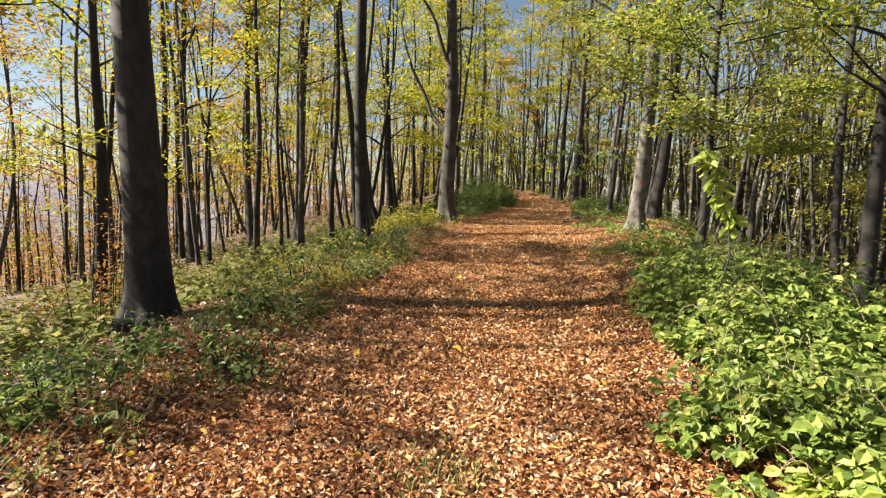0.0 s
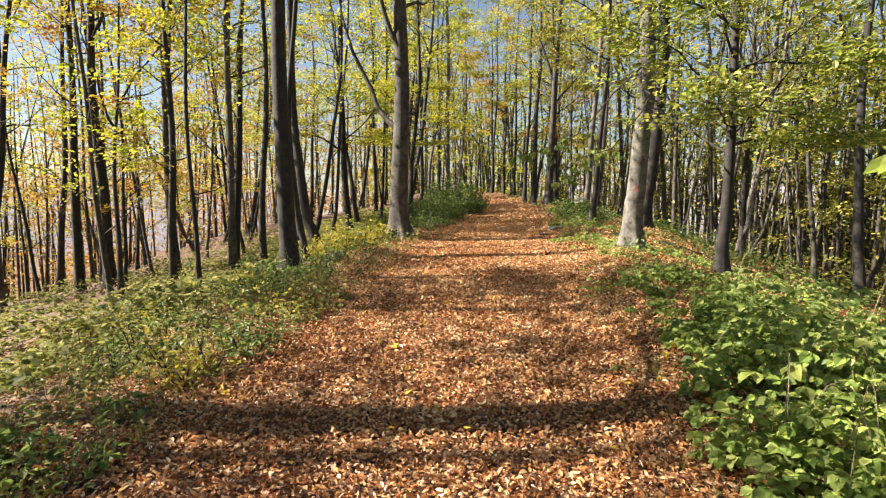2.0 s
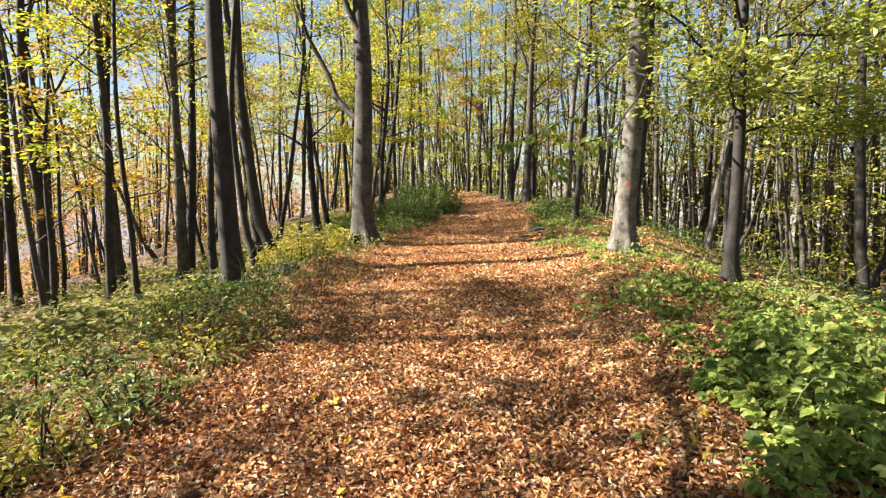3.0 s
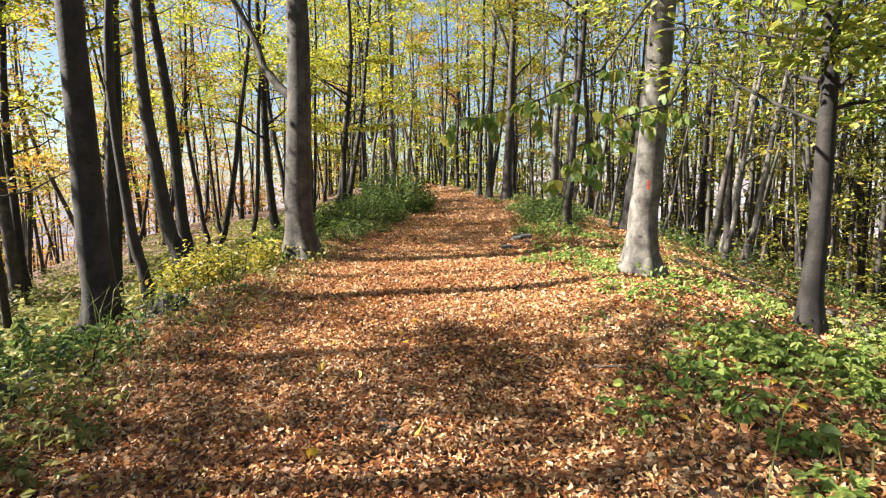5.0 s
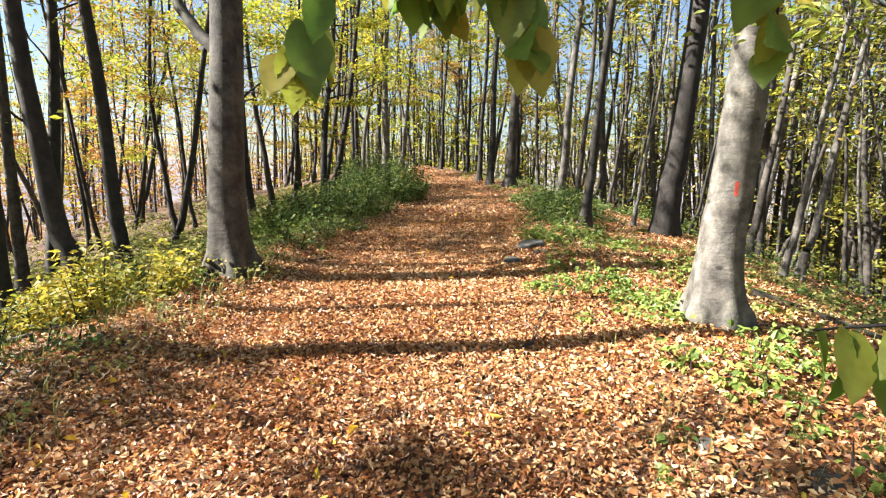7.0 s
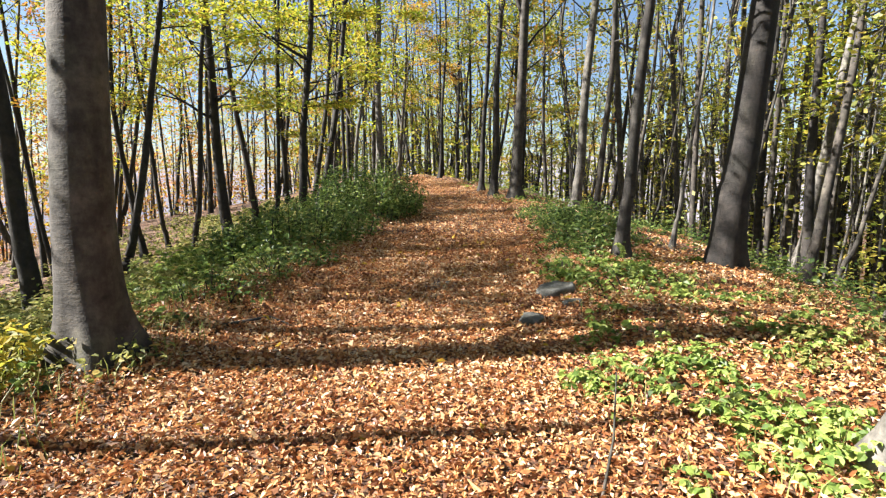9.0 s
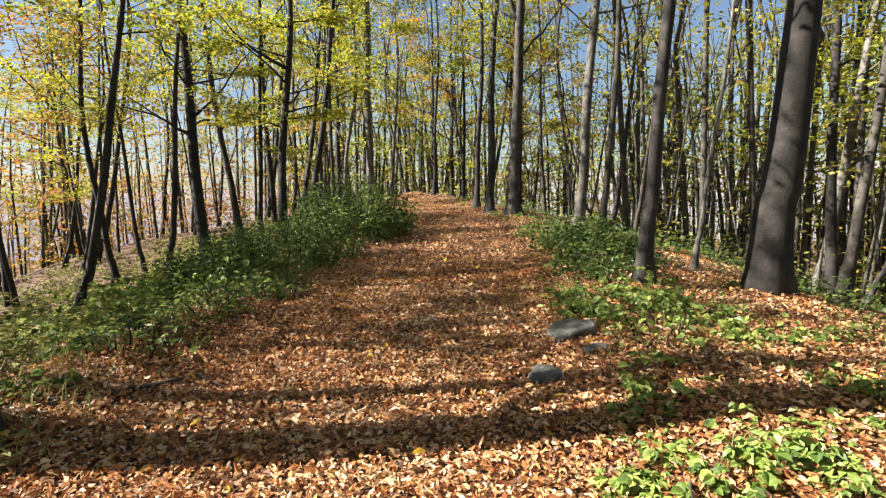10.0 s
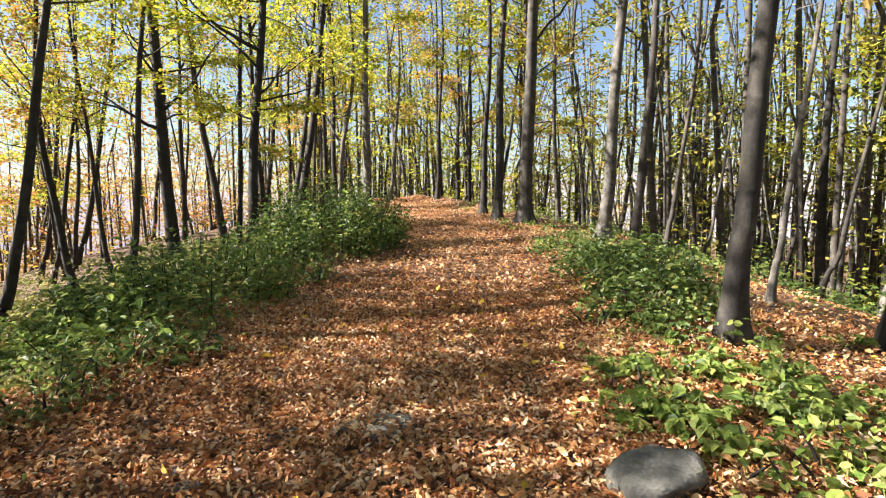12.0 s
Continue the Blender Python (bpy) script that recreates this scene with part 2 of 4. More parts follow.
def plain_leaves(places, along, up, size, wide=0.62, fold=0.0):
    """One diamond a leaf, folded along its midrib where fold is set."""
    n = len(places)
    along = along / np.linalg.norm(along, axis=1, keepdims=True)
    side = np.cross(along, up)
    side /= np.linalg.norm(side, axis=1, keepdims=True) + 1e-9
    s = size[:, None]
    lift = np.cross(side, along) * s * np.broadcast_to(np.asarray(fold, float), (n,))[:, None] / 2
    verts = np.stack([places, places + along * s * 0.5 - side * s * wide / 2 + lift, places + along * s, places + along * s * 0.5 + side * s * wide / 2 + lift], 1).reshape(-1, 3)
    return verts, np.arange(4 * n).reshape(-1, 4)


def tube(points, radii, sides=8, wobble=0.0, flare=0.0):
    """A tapered tube through points; flare widens the foot into root ridges."""
    points, radii = np.asarray(points, float), np.asarray(radii, float)
    t = np.gradient(points, axis=0)
    t /= np.linalg.norm(t, axis=1, keepdims=True)
    ref = np.where(np.abs(t[:, 2:3]) > 0.9, [[1.0, 0, 0]], [[0, 0, 1.0]])
    u = np.cross(t, ref)
    u /= np.linalg.norm(u, axis=1, keepdims=True)
    v = np.cross(t, u)
    a = np.linspace(0, 2 * math.pi, sides, endpoint=False)
    ring = radii[:, None] * np.ones(sides)
    if wobble:
        ph = rng.uniform(0, 6, 3)
        h = points[:, 2:3]
        ring = ring * (1 + wobble * (np.sin(2 * a + ph[0] + h * 0.5) + 0.6 * np.sin(3 * a + ph[1] - h * 0.7)))
    if flare:
        h = points[:, 2:3] - points[0, 2]
        ph = rng.uniform(0, 6)
        ring = ring * (1 + flare * np.exp(-(h - 0.25).clip(0) / 0.2) * (1.1 + 0.9 * np.sin(5 * a + ph) + 0.45 * np.sin(3 * a + 2 * ph)))
    verts = points[:, None] + ring[..., None] * (np.cos(a)[None, :, None] * u[:, None] + np.sin(a)[None, :, None] * v[:, None])
    rows = len(points)
    i, j = np.meshgrid(np.arange(rows - 1), np.arange(sides), indexing="ij")
    jn = (j + 1) % sides
    quads = np.stack([i * sides + j, i * sides + jn, (i + 1) * sides + jn, (i + 1) * sides + j], -1).reshape(-1, 4)
    return verts.reshape(-1, 3), quads


def joined(pieces):
    verts, quads, n = [], [], 0
    for v, q in pieces:
        verts.append(v)
        quads.append(q + n)
        n += len(v)
    return np.concatenate(verts), np.concatenate(quads)


# ---- the lie of the land: a ridge with a track along its top ----
def rise(y):
    """Height of the track along its length."""
    knots = [(-60, -4.4), (0, -0.38), (16.5, 0.74), (28, 1.12), (44, 2.2), (52, 2.1), (75, -0.5), (140, -14), (220, -34)]
    ys, zs = zip(*knots)
    y = np.asarray(y, float)
    return sum(np.interp(y + d, ys, zs) for d in (-3, -1.5, 0, 1.5, 3)) / 5


def track_x(y):
    """Middle of the track."""
    y = np.clip(np.asarray(y, float), -20, 60)
    bend = np.clip(y - 22, 0, 20)
    return -0.42 - 0.0115 * bend**2 - 0.35 * np.clip(y - 42, 0, None)


def soft(v, w):
    """A ramp that starts softly at 0."""
    v = np.asarray(v, float)
    return np.where(v > w, v - w / 2, np.clip(v, 0, None) ** 2 / (2 * w))


def height(x, y):
    x, y = np.asarray(x, float), np.asarray(y, float)
    c = track_x(y)
    left, right = (c - 1.35) - x, x - (c + 1.3)
    z = rise(y)
    z = z + 0.09 * np.exp(-((left - 0.75) / 0.5) ** 2) - 0.30 * soft(left - 0.6, 1.6) + 0.15 * soft(left - 3.5, 4) - 0.16 * soft(left - 14, 8)
    z = z + 0.12 * np.exp(-((right - 0.9) / 0.7) ** 2) - 0.32 * soft(right - 1.5, 1.6) - 0.2 * soft(right - 6, 6)
    z = z + 0.035 * np.sin(1.7 * x + 0.6 * y) * np.sin(1.1 * y - 0.5 * x) * np.clip(np.abs(x - c) - 0.6, 0.25, 3)
    return np.maximum(z, -34.0)


def graded(lo, hi, fine_lo, fine_hi, step, grow):
    mid = list(np.arange(fine_lo, fine_hi + step / 2, step))
    up, s = [mid[-1]], step
    while up[-1] < hi:
        s *= grow
        up.append(up[-1] + s)
    down, s = [mid[0]], step
    while down[-1] > lo:
        s *= grow
        down.append(down[-1] - s)
    return np.array(down[:0:-1] + mid + up[1:])


gx, gy = graded(-900, 900, -6, 6, 0.14, 1.09), graded(-700, 1200, -3, 30, 0.16, 1.09)
X, Y = np.meshgrid(gx, gy, indexing="ij")
Z = height(X, Y)
near = np.exp(-(np.clip(np.abs(X), 5, None) - 5) / 4)
Z = Z + near * 0.012 * np.sin(23 * X + 7 * Y) * np.sin(19 * Y - 5 * X)
i, j = np.meshgrid(np.arange(len(gx) - 1), np.arange(len(gy) - 1), indexing="ij")
k = i * len(gy) + j
ground = new("ground", mesh("ground", np.stack([X, Y, Z], -1).reshape(-1, 3), np.stack([k, k + len(gy), k + len(gy) + 1, k + 1], -1).reshape(-1, 4), M_GROUND, True))
tagged(ground, "ridge-top woodland ground strewn with brown fallen leaves", "ground", kind="structure")


def on_ground(x, y):
    return float(height(x, y))


# wooded hills across the valleys
def hills(name, a0, a1, dist, top, seed):
    r = np.random.default_rng(seed)
    a = np.linspace(radians(a0), radians(a1), 220)
    rows = np.linspace(0, 1, 26)
    ph = r.uniform(0, 6, 5)
    crest = top * (0.75 + 0.18 * np.sin(3 * a + ph[0]) + 0.1 * np.sin(7 * a + ph[1]) + 0.03 * np.sin(31 * a + ph[2]))
    A, R = np.meshgrid(a, rows, indexing="ij")
    D = dist * (1 + 0.35 * R)
    H = -60 + (crest[:, None] + 60) * np.sin(R * math.pi / 2) + r.normal(0, 1.6, A.shape)
    P = np.stack([D * np.sin(A), 20 + D * np.cos(A), H], -1)
    i, j = np.meshgrid(np.arange(219), np.arange(25), indexing="ij")
    k = i * 26 + j
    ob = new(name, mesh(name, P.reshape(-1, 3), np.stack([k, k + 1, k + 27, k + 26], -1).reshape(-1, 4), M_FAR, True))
    tagged(ob, "distant hazy wooded hills in autumn colours", "hills", kind="structure")


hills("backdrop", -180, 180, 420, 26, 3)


# ---- trees ----
def spray(center, way, n, reach, size, r, flat=0.22, blades=leaves):
    """Leaves of one twig, in a flat fan as on a beech."""
    d = r.normal(0, 1, (n, 3))
    d /= np.linalg.norm(d, axis=1, keepdims=True)
    p = center + d * (r.random((n, 1)) ** 0.5) * reach * [1, 1, flat] + np.asarray(way) * r.uniform(-0.3, 0.6, (n, 1)) * reach
    along = np.asarray(way) * 0.8 + d * [1, 1, 0.3] + r.normal(0, 0.25, (n, 3))
    up = np.array([0, 0, 1.0]) + r.normal(0, 0.45, (n, 3))
    return blades(p, along, up, size * r.uniform(0.65, 1.2, n))


def limb(start, way, length, r0, r, sides=5, rise_up=0.25, steps=6):
    pts, w = [np.asarray(start, float)], np.asarray(way, float)
    for _ in range(steps):
        w = w + r.normal(0, 0.16, 3) + [0, 0, rise_up / steps]
        w /= np.linalg.norm(w)
        pts.append(pts[-1] + w * length / steps)
    return np.array(pts), np.linspace(r0, r0 * 0.22, steps + 1), sides


def tree_meshes(name, trunk_pts, diam, bark, leaf_mat, seed, crown_from, crown_to, limbs=22, leaf_n=70, leaf_size=0.13,
                reach=0.7, limb_len=2.6, sides=12, flare=0.55, extra=(), wood=5, blades=leaves, shelves=()):
    """Trunk with limbs as one mesh, foliage as another; trunk_pts start at the foot, which is the origin."""
    r = np.random.default_rng(seed)
    pts = np.asarray(trunk_pts, float)
    tt = np.linspace(0, 1, len(pts))
    fine = np.concatenate([np.linspace(0, 0.06, 11), np.linspace(0.085, 1, 18)])
    if len(pts) > 2:
        co = np.stack([np.interp(fine, tt, pts[:, n]) for n in range(3)], 1)
        ker = np.ones(5) / 5
        for n in range(2):
            co[2:-2, n] = np.convolve(co[:, n], ker, "valid")
    else:
        co = pts[0] + (pts[1] - pts[0]) * fine[:, None]
    top = pts[-1][2]
    co[:, :2] += 0.05 * np.sin(co[:, 2:3] * [0.9, 0.7] + r.uniform(0, 6, 2)) * np.clip(co[:, 2:3] / 3, 0, 1)
    co[0, 2] -= 0.25
    rad = diam / 2 * (1 - 0.8 * (co[:, 2] / top).clip(0, 1) ** 0.9) * (1 + 0.12 * np.exp(-co[:, 2].clip(0) / 1.0))
    pieces, fans = [tube(co, rad, sides, 0.035, flare)], []
    arms = []
    for _ in range(limbs):
        h = r.uniform(crown_from, crown_to) if r.random() < 0.85 else r.uniform(crown_from * 0.6, crown_to)
        f = np.interp(h, co[:, 2], np.arange(len(co)))
        p = np.array([np.interp(h, co[:, 2], co[:, n]) for n in range(3)])
        rr = np.interp(f, np.arange(len(co)), rad)
        a = r.uniform(0, 2 * math.pi)
        w = np.array([math.cos(a), math.sin(a), r.uniform(0.1, 0.8)])
        arms.append(limb(p, w / np.linalg.norm(w), limb_len * r.uniform(0.5, 1.2) * (1.15 - 0.6 * h / top), max(0.012, rr * r.uniform(0.2, 0.42)), r, wood, 0.25, 4 if wood == 4 else 6))
    for start, way, length, r0, up in extra:
        arms.append(limb(start, np.asarray(way) / np.linalg.norm(way), length, r0, r, 7, up, 9))
    for lp, lr, sd in arms:
        pieces.append(tube(lp, lr, sd))
        for m in range(2 if leaf_n else 0):
            q = lp[r.integers(len(lp) // 2, len(lp))]
            w = (lp[-1] - lp[-2]) * [1, 1, 0.4] + r.normal(0, 0.25, 3) * [1, 1, 0.3]
            w /= np.linalg.norm(w)
            tip = q + w * reach * r.uniform(0.5, 1.0)
            pieces.append(tube([q, (q + tip) / 2 + r.normal(0, 0.03, 3), tip], [lr[-1], lr[-1] * 0.7, 0.004], 3))
            fans.append(spray(tip, w, max(4, int(leaf_n * r.uniform(0.5, 1.3))), reach * r.uniform(0.7, 1.2), leaf_size, r, 0.22, blades))
    for h, dx, dy in shelves:
        # a level side branch that carries its leaves in one flat layer
        p = np.array([np.interp(h, co[:, 2], co[:, n]) for n in range(3)])
        lp, lr, sd = limb(p, np.array([dx, dy, 0.12]) / math.hypot(dx, dy), math.hypot(dx, dy), 0.022, r, 5, -0.05, 8)
        pieces.append(tube(lp, lr, sd))
        for q in np.repeat(lp[2:], 3, 0):
            w = (lp[-1] - lp[0]) * [1, 1, 0] + r.normal(0, 1.0, 3) * [1, 1, 0.05]
            w /= np.linalg.norm(w)
            tip = q + w * r.uniform(0.15, 0.5)
            pieces.append(tube([q, (q + tip) / 2, tip], [0.006, 0.005, 0.003], 3))
            fans.append(spray(tip, w, 22, 0.42, 0.105, r, 0.16, blades))
    wood_me = mesh(name + "_trunk", *joined(pieces), bark, True)
    leaf_me = mesh(name + "_crown", *joined(fans), leaf_mat) if fans else None
    return wood_me, leaf_me


def tree(place, label, meshes, group="", name="beech_tree", turn=0.0, scale=1.0):
    ob = new(name)
    ob.empty_display_size = 0.2
    ob.matrix_basis = pose(*place, 0, 0, turn) @ Matrix.Scale(scale, 4)
    part("trunk", meshes[0], ob)
    if meshes[1]:
        part("crown", meshes[1], ob, "thin autumn foliage")
    return tagged(ob, label, "tree", group)


def hero(x, y, diam, lean, top, bark, leaf_mat, seed, label, name="beech_tree", dz=0.0, **kw):
    """A tree of its own; lean: sideways offsets (dx, dz above the foot) that its trunk passes through."""
    z = on_ground(x, y) + dz
    pts = [(0, 0, 0)] + [(dx, 0.02 * dx, h) for dx, h in lean]
    dx, h = lean[-1]
    pts.append((dx + (lean[-1][0] - (lean[-2][0] if len(lean) > 1 else 0)) * 0.8, 0.3 * math.sin(seed), top))
    # even steps along the height
    hs = np.linspace(0, top, 12)
    src = np.array(pts)
    pts = np.stack([np.interp(hs, src[:, 2], src[:, 0]), np.interp(hs, src[:, 2], src[:, 1]), hs], 1)
    return tree((x, y, z), label, tree_meshes("tree", pts, diam, bark, leaf_mat, seed, **kw), "trees beside the track", name)


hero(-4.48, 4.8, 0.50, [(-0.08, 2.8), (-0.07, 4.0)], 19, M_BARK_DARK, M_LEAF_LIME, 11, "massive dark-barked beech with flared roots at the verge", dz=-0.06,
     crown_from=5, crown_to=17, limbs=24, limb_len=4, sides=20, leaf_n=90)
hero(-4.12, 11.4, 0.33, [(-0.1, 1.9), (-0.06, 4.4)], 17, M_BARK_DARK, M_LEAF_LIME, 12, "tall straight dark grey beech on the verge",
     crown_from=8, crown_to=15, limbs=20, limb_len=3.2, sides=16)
hero(-2.58, 13.85, 0.41, [(0.0, 1.67), (0.07, 3.5)], 18, M_BARK_MID, M_LEAF_LIME, 13, "stout grey beech with a low side limb beside the track",
     crown_from=6, crown_to=16, limbs=20, limb_len=3.6, sides=20, extra=[((0.1, 0, 2.35), (-0.75, 0.05, 0.6), 4.2, 0.075, 1.7), ((0.16, 0, 3.9), (-0.5, 0.1, 1.0), 3.4, 0.07, 0.6)])
hero(2.28, 12.55, 0.36, [(0.05, 1.1), (0.19, 2.7)], 17, M_BARK_PALE, M_LEAF_GREEN, 14, "pale smooth beech with spreading roots and a red blaze",
     crown_from=3.4, crown_to=14, limbs=34, limb_len=3.6, sides=24, flare=0.6)
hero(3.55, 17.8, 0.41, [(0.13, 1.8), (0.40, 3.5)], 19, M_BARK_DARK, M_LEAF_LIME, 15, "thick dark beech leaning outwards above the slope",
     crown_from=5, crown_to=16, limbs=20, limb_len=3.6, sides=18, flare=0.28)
hero(2.12, 17.7, 0.165, [(0.14, 1.6), (0.32, 3.5)], 14, M_BARK_MID, M_LEAF_OLIVE, 16, "slender grey-brown trunk rising from the bank",
     crown_from=3.0, crown_to=12, limbs=20, limb_len=2.2)
hero(1.28, 28.6, 0.40, [(0.03, 3.6), (0.34, 6.1)], 17, M_BARK_MID, M_LEAF_OLIVE, 17, "grey beech that forks above the edge of the track",
     crown_from=6, crown_to=15, limbs=20, limb_len=3, extra=[((0.3, 0, 5.7), (-0.45, 0.1, 1.0), 4.0, 0.09, 0.5), ((0.2, 0, 4.8), (0.8, 0.2, 0.6), 2.6, 0.05, 0.9)])
hero(-4.78, 24.6, 0.22, [(0.14, 2.5), (0.44, 5.1)], 14, M_BARK_DARK, M_LEAF_LIME, 18, "slim dark trunk with a forked top",
     crown_from=2.8, crown_to=12, limbs=20, limb_len=2.6, extra=[((0.4, 0, 4.6), (-0.8, 0, 0.7), 2.0, 0.05, 0.8)],
     shelves=[(3.2, -1.5, -0.4), (3.4, 0.9, 0.3), (5.6, -1.2, 0.2), (5.7, 1.2, -0.3)])
hero(-8.72, 28.3, 0.40, [(-0.1, 1.5), (-0.35, 4.5), (-0.31, 6.9)], 15, M_BARK_DARK, M_LEAF_LIME, 19, "dark trunk with a bowed stem",
     crown_from=4, crown_to=13, limbs=22, limb_len=3, shelves=[(6.4, 2.2, -0.3), (6.5, -1.8, -0.5), (7.3, 1.4, 0.6)])
hero(2.66, 25.0, 0.26, [(0.22, 2.8), (0.46, 5.5)], 15, M_BARK_PALE, M_LEAF_OLIVE, 20, "light grey beech on the slope",
     crown_from=4, crown_to=13, limbs=18, limb_len=2.4)
hero(2.96, 23.7, 0.16, [(0.2, 3.0), (0.39, 5.3)], 15, M_BARK, M_LEAF_OLIVE, 21, "upright grey trunk on the slope",
     crown_from=5, crown_to=13, limbs=18, limb_len=2.4)
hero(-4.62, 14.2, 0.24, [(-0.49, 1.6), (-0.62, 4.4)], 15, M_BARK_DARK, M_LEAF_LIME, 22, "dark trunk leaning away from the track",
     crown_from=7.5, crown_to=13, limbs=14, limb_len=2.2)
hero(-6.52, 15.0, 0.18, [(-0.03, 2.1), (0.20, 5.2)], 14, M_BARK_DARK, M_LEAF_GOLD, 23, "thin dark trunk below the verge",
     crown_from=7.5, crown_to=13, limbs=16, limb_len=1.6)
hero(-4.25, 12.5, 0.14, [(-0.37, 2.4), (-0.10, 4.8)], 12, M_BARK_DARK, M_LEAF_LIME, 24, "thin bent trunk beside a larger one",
     crown_from=7, crown_to=11, limbs=8, limb_len=1.6, leaf_n=30)
hero(3.3, 10.7, 0.165, [(0.03, 1.5), (0.14, 3.0)], 11, M_BARK_DARK, M_LEAF_GREEN, 25, "small leafy tree on the bank among brambles",
     crown_from=1.7, crown_to=9, limbs=36, limb_len=2.1, leaf_n=60, leaf_size=0.10,
     shelves=[(2.3, -1.4, -1.0), (2.8, -2.0, -1.4), (3.3, -1.6, -2.2), (3.7, -2.4, -0.8), (2.6, 1.4, -0.6), (2.0, 1.2, 0.4), (3.1, 1.8, -1.2), (4.3, -1.0, -1.6)])
hero(-10.9, 17.5, 0.28, [(-0.17, 5.4), (0.0, 9.4)], 16, M_BARK, M_LEAF_GOLD, 26, "straight grey trunk on the slope below",
     crown_from=6, crown_to=15, limbs=16, limb_len=2.4)
hero(-9.4, 18.4, 0.24, [(-0.04, 5.0), (0.19, 9.0)], 16, M_BARK, M_LEAF_LIME, 27, "straight slim trunk on the slope below",
     crown_from=6, crown_to=15, limbs=16, limb_len=2.4)
hero(-14.6, 19.0, 0.42, [(-0.27, 5.6), (-0.15, 11.6)], 17, M_BARK_DARK, M_LEAF_GOLD, 28, "dark trunk far down the slope",
     crown_from=6, crown_to=15, limbs=16, limb_len=2.8)
hero(-4.9, 36.0, 0.38, [(0.1, 4.0), (0.15, 8.0)], 17, M_BARK_PALE, M_LEAF_LIME, 29, "tall pale silvery trunk rising behind the bush",
     crown_from=7, crown_to=15, limbs=14, limb_len=2.4)
hero(-6.05, 36.2, 0.22, [(-0.05, 2.0), (0.25, 3.6), (0.75, 5.2), (0.65, 8.0)], 15, M_BARK_PALE, M_LEAF_LIME, 39, "pale curving trunk that forks beside a straight one",
     crown_from=7, crown_to=14, limbs=14, limb_len=2.4, extra=[((0.1, 0, 2.9), (-0.35, 0.1, 1.0), 4.5, 0.06, 0.5)])
# Added tree: its close crown throws shade on the track.
hero(-9.2, 15.0, 0.22, [(0.1, 3.0), (0.1, 6.0)], 13, M_BARK_DARK, M_LEAF_LIME, 40, "added leafy tree with a close crown, shading the track",
     crown_from=5.2, crown_to=9.4, limbs=30, limb_len=1.5, leaf_n=66)
hero(-8.62, 17.0, 0.25, [(0.05, 4.0), (0.14, 8.9)], 17, M_BARK, M_LEAF_LIME, 42, "straight grey-barked beech lit along one side",
     crown_from=7, crown_to=15, limbs=20, limb_len=2.2, leaf_n=44)
hero(-6.74, 17.9, 0.27, [(-0.3, 4.0), (-0.74, 8.7)], 17, M_BARK_DARK, M_LEAF_LIME, 43, "dark beech leaning back behind the verge",
     crown_from=8, crown_to=15, limbs=18, limb_len=2.2, leaf_n=44)
hero(0.53, 30.3, 0.27, [(0.12, 3.4), (0.29, 6.9)], 16, M_BARK_MID, M_LEAF_OLIVE, 44, "slim grey beech close behind a forked one",
     crown_from=6, crown_to=14, limbs=18, limb_len=2.6)
hero(0.06, 32.3, 0.22, [(0.15, 3.6), (0.35, 7.4)], 15, M_BARK_DARK, M_LEAF_LIME, 45, "slender dark trunk beside the far track",
     crown_from=5.5, crown_to=13, limbs=18, limb_len=2.6)
hero(9.1, 26.2, 0.29, [(0.62, 4.0), (1.3, 8.0)], 15, M_BARK_PALE, M_LEAF_OLIVE, 46, "light grey tree slanting outwards down the slope",
     crown_from=5.5, crown_to=13, limbs=20, limb_len=2.4, leaf_n=30)
hero(6.9, 21.8, 0.20, [(0.57, 4.0), (0.9, 7.0)], 13, M_BARK, M_LEAF_OLIVE, 47, "grey leaning tree on the shaded slope",
     crown_from=4.5, crown_to=12, limbs=18, limb_len=2.2, leaf_n=30)
hero(5.3, 17.2, 0.11, [(0.45, 2.6), (0.9, 5.5)], 10, M_BARK_PALE, M_LEAF_OLIVE, 48, "thin pale pole of a tree leaning outwards",
     crown_from=3.5, crown_to=9, limbs=12, limb_len=1.4, leaf_n=24)
hero(6.4, 18.7, 0.15, [(0.47, 2.3), (0.95, 5.0)], 11, M_BARK_PALE, M_LEAF_OLIVE, 49, "pale leaning young tree below the bank",
     crown_from=3.5, crown_to=10, limbs=14, limb_len=1.6, leaf_n=24)
hero(3.64, 20.2, 0.075, [(0.33, 2.5), (0.6, 5.0)], 9, M_BARK_PALE, M_LEAF_OLIVE, 50, "very thin pale sapling slanting over the slope",
     crown_from=3, crown_to=8, limbs=10, limb_len=1.0, leaf_n=18)
hero(-11.4, 27.6, 0.22, [(-0.4, 2.4), (-0.71, 4.6), (-0.6, 7.0)], 14, M_BARK_DARK, M_LEAF_GOLD, 51, "dark crooked trunk standing down the slope",
     crown_from=4, crown_to=13, limbs=20, limb_len=2.4)
hero(-11.9, 29.8, 0.17, [(-0.4, 3.5), (-0.78, 7.0)], 14, M_BARK_DARK, M_LEAF_LIME, 52, "slim dark trunk among others on the slope",
     crown_from=4, crown_to=13, limbs=20, limb_len=2.4)
hero(-7.4, 29.3, 0.17, [(0.2, 3.0), (0.39, 5.8)], 14, M_BARK_DARK, M_LEAF_LIME, 53, "thin upright trunk with level leafy branches",
     crown_from=3.2, crown_to=12, limbs=18, limb_len=2.2, shelves=[(3.4, 1.3, -0.3), (4.6, -1.2, -0.2)])
hero(-5.0, 41.8, 0.24, [(0.3, 2.2), (0.58, 4.2)], 13, M_BARK_PALE, M_LEAF_LIME, 54, "pale slanting trunk beside the far bush",
     crown_from=5, crown_to=12, limbs=14, limb_len=2.2)
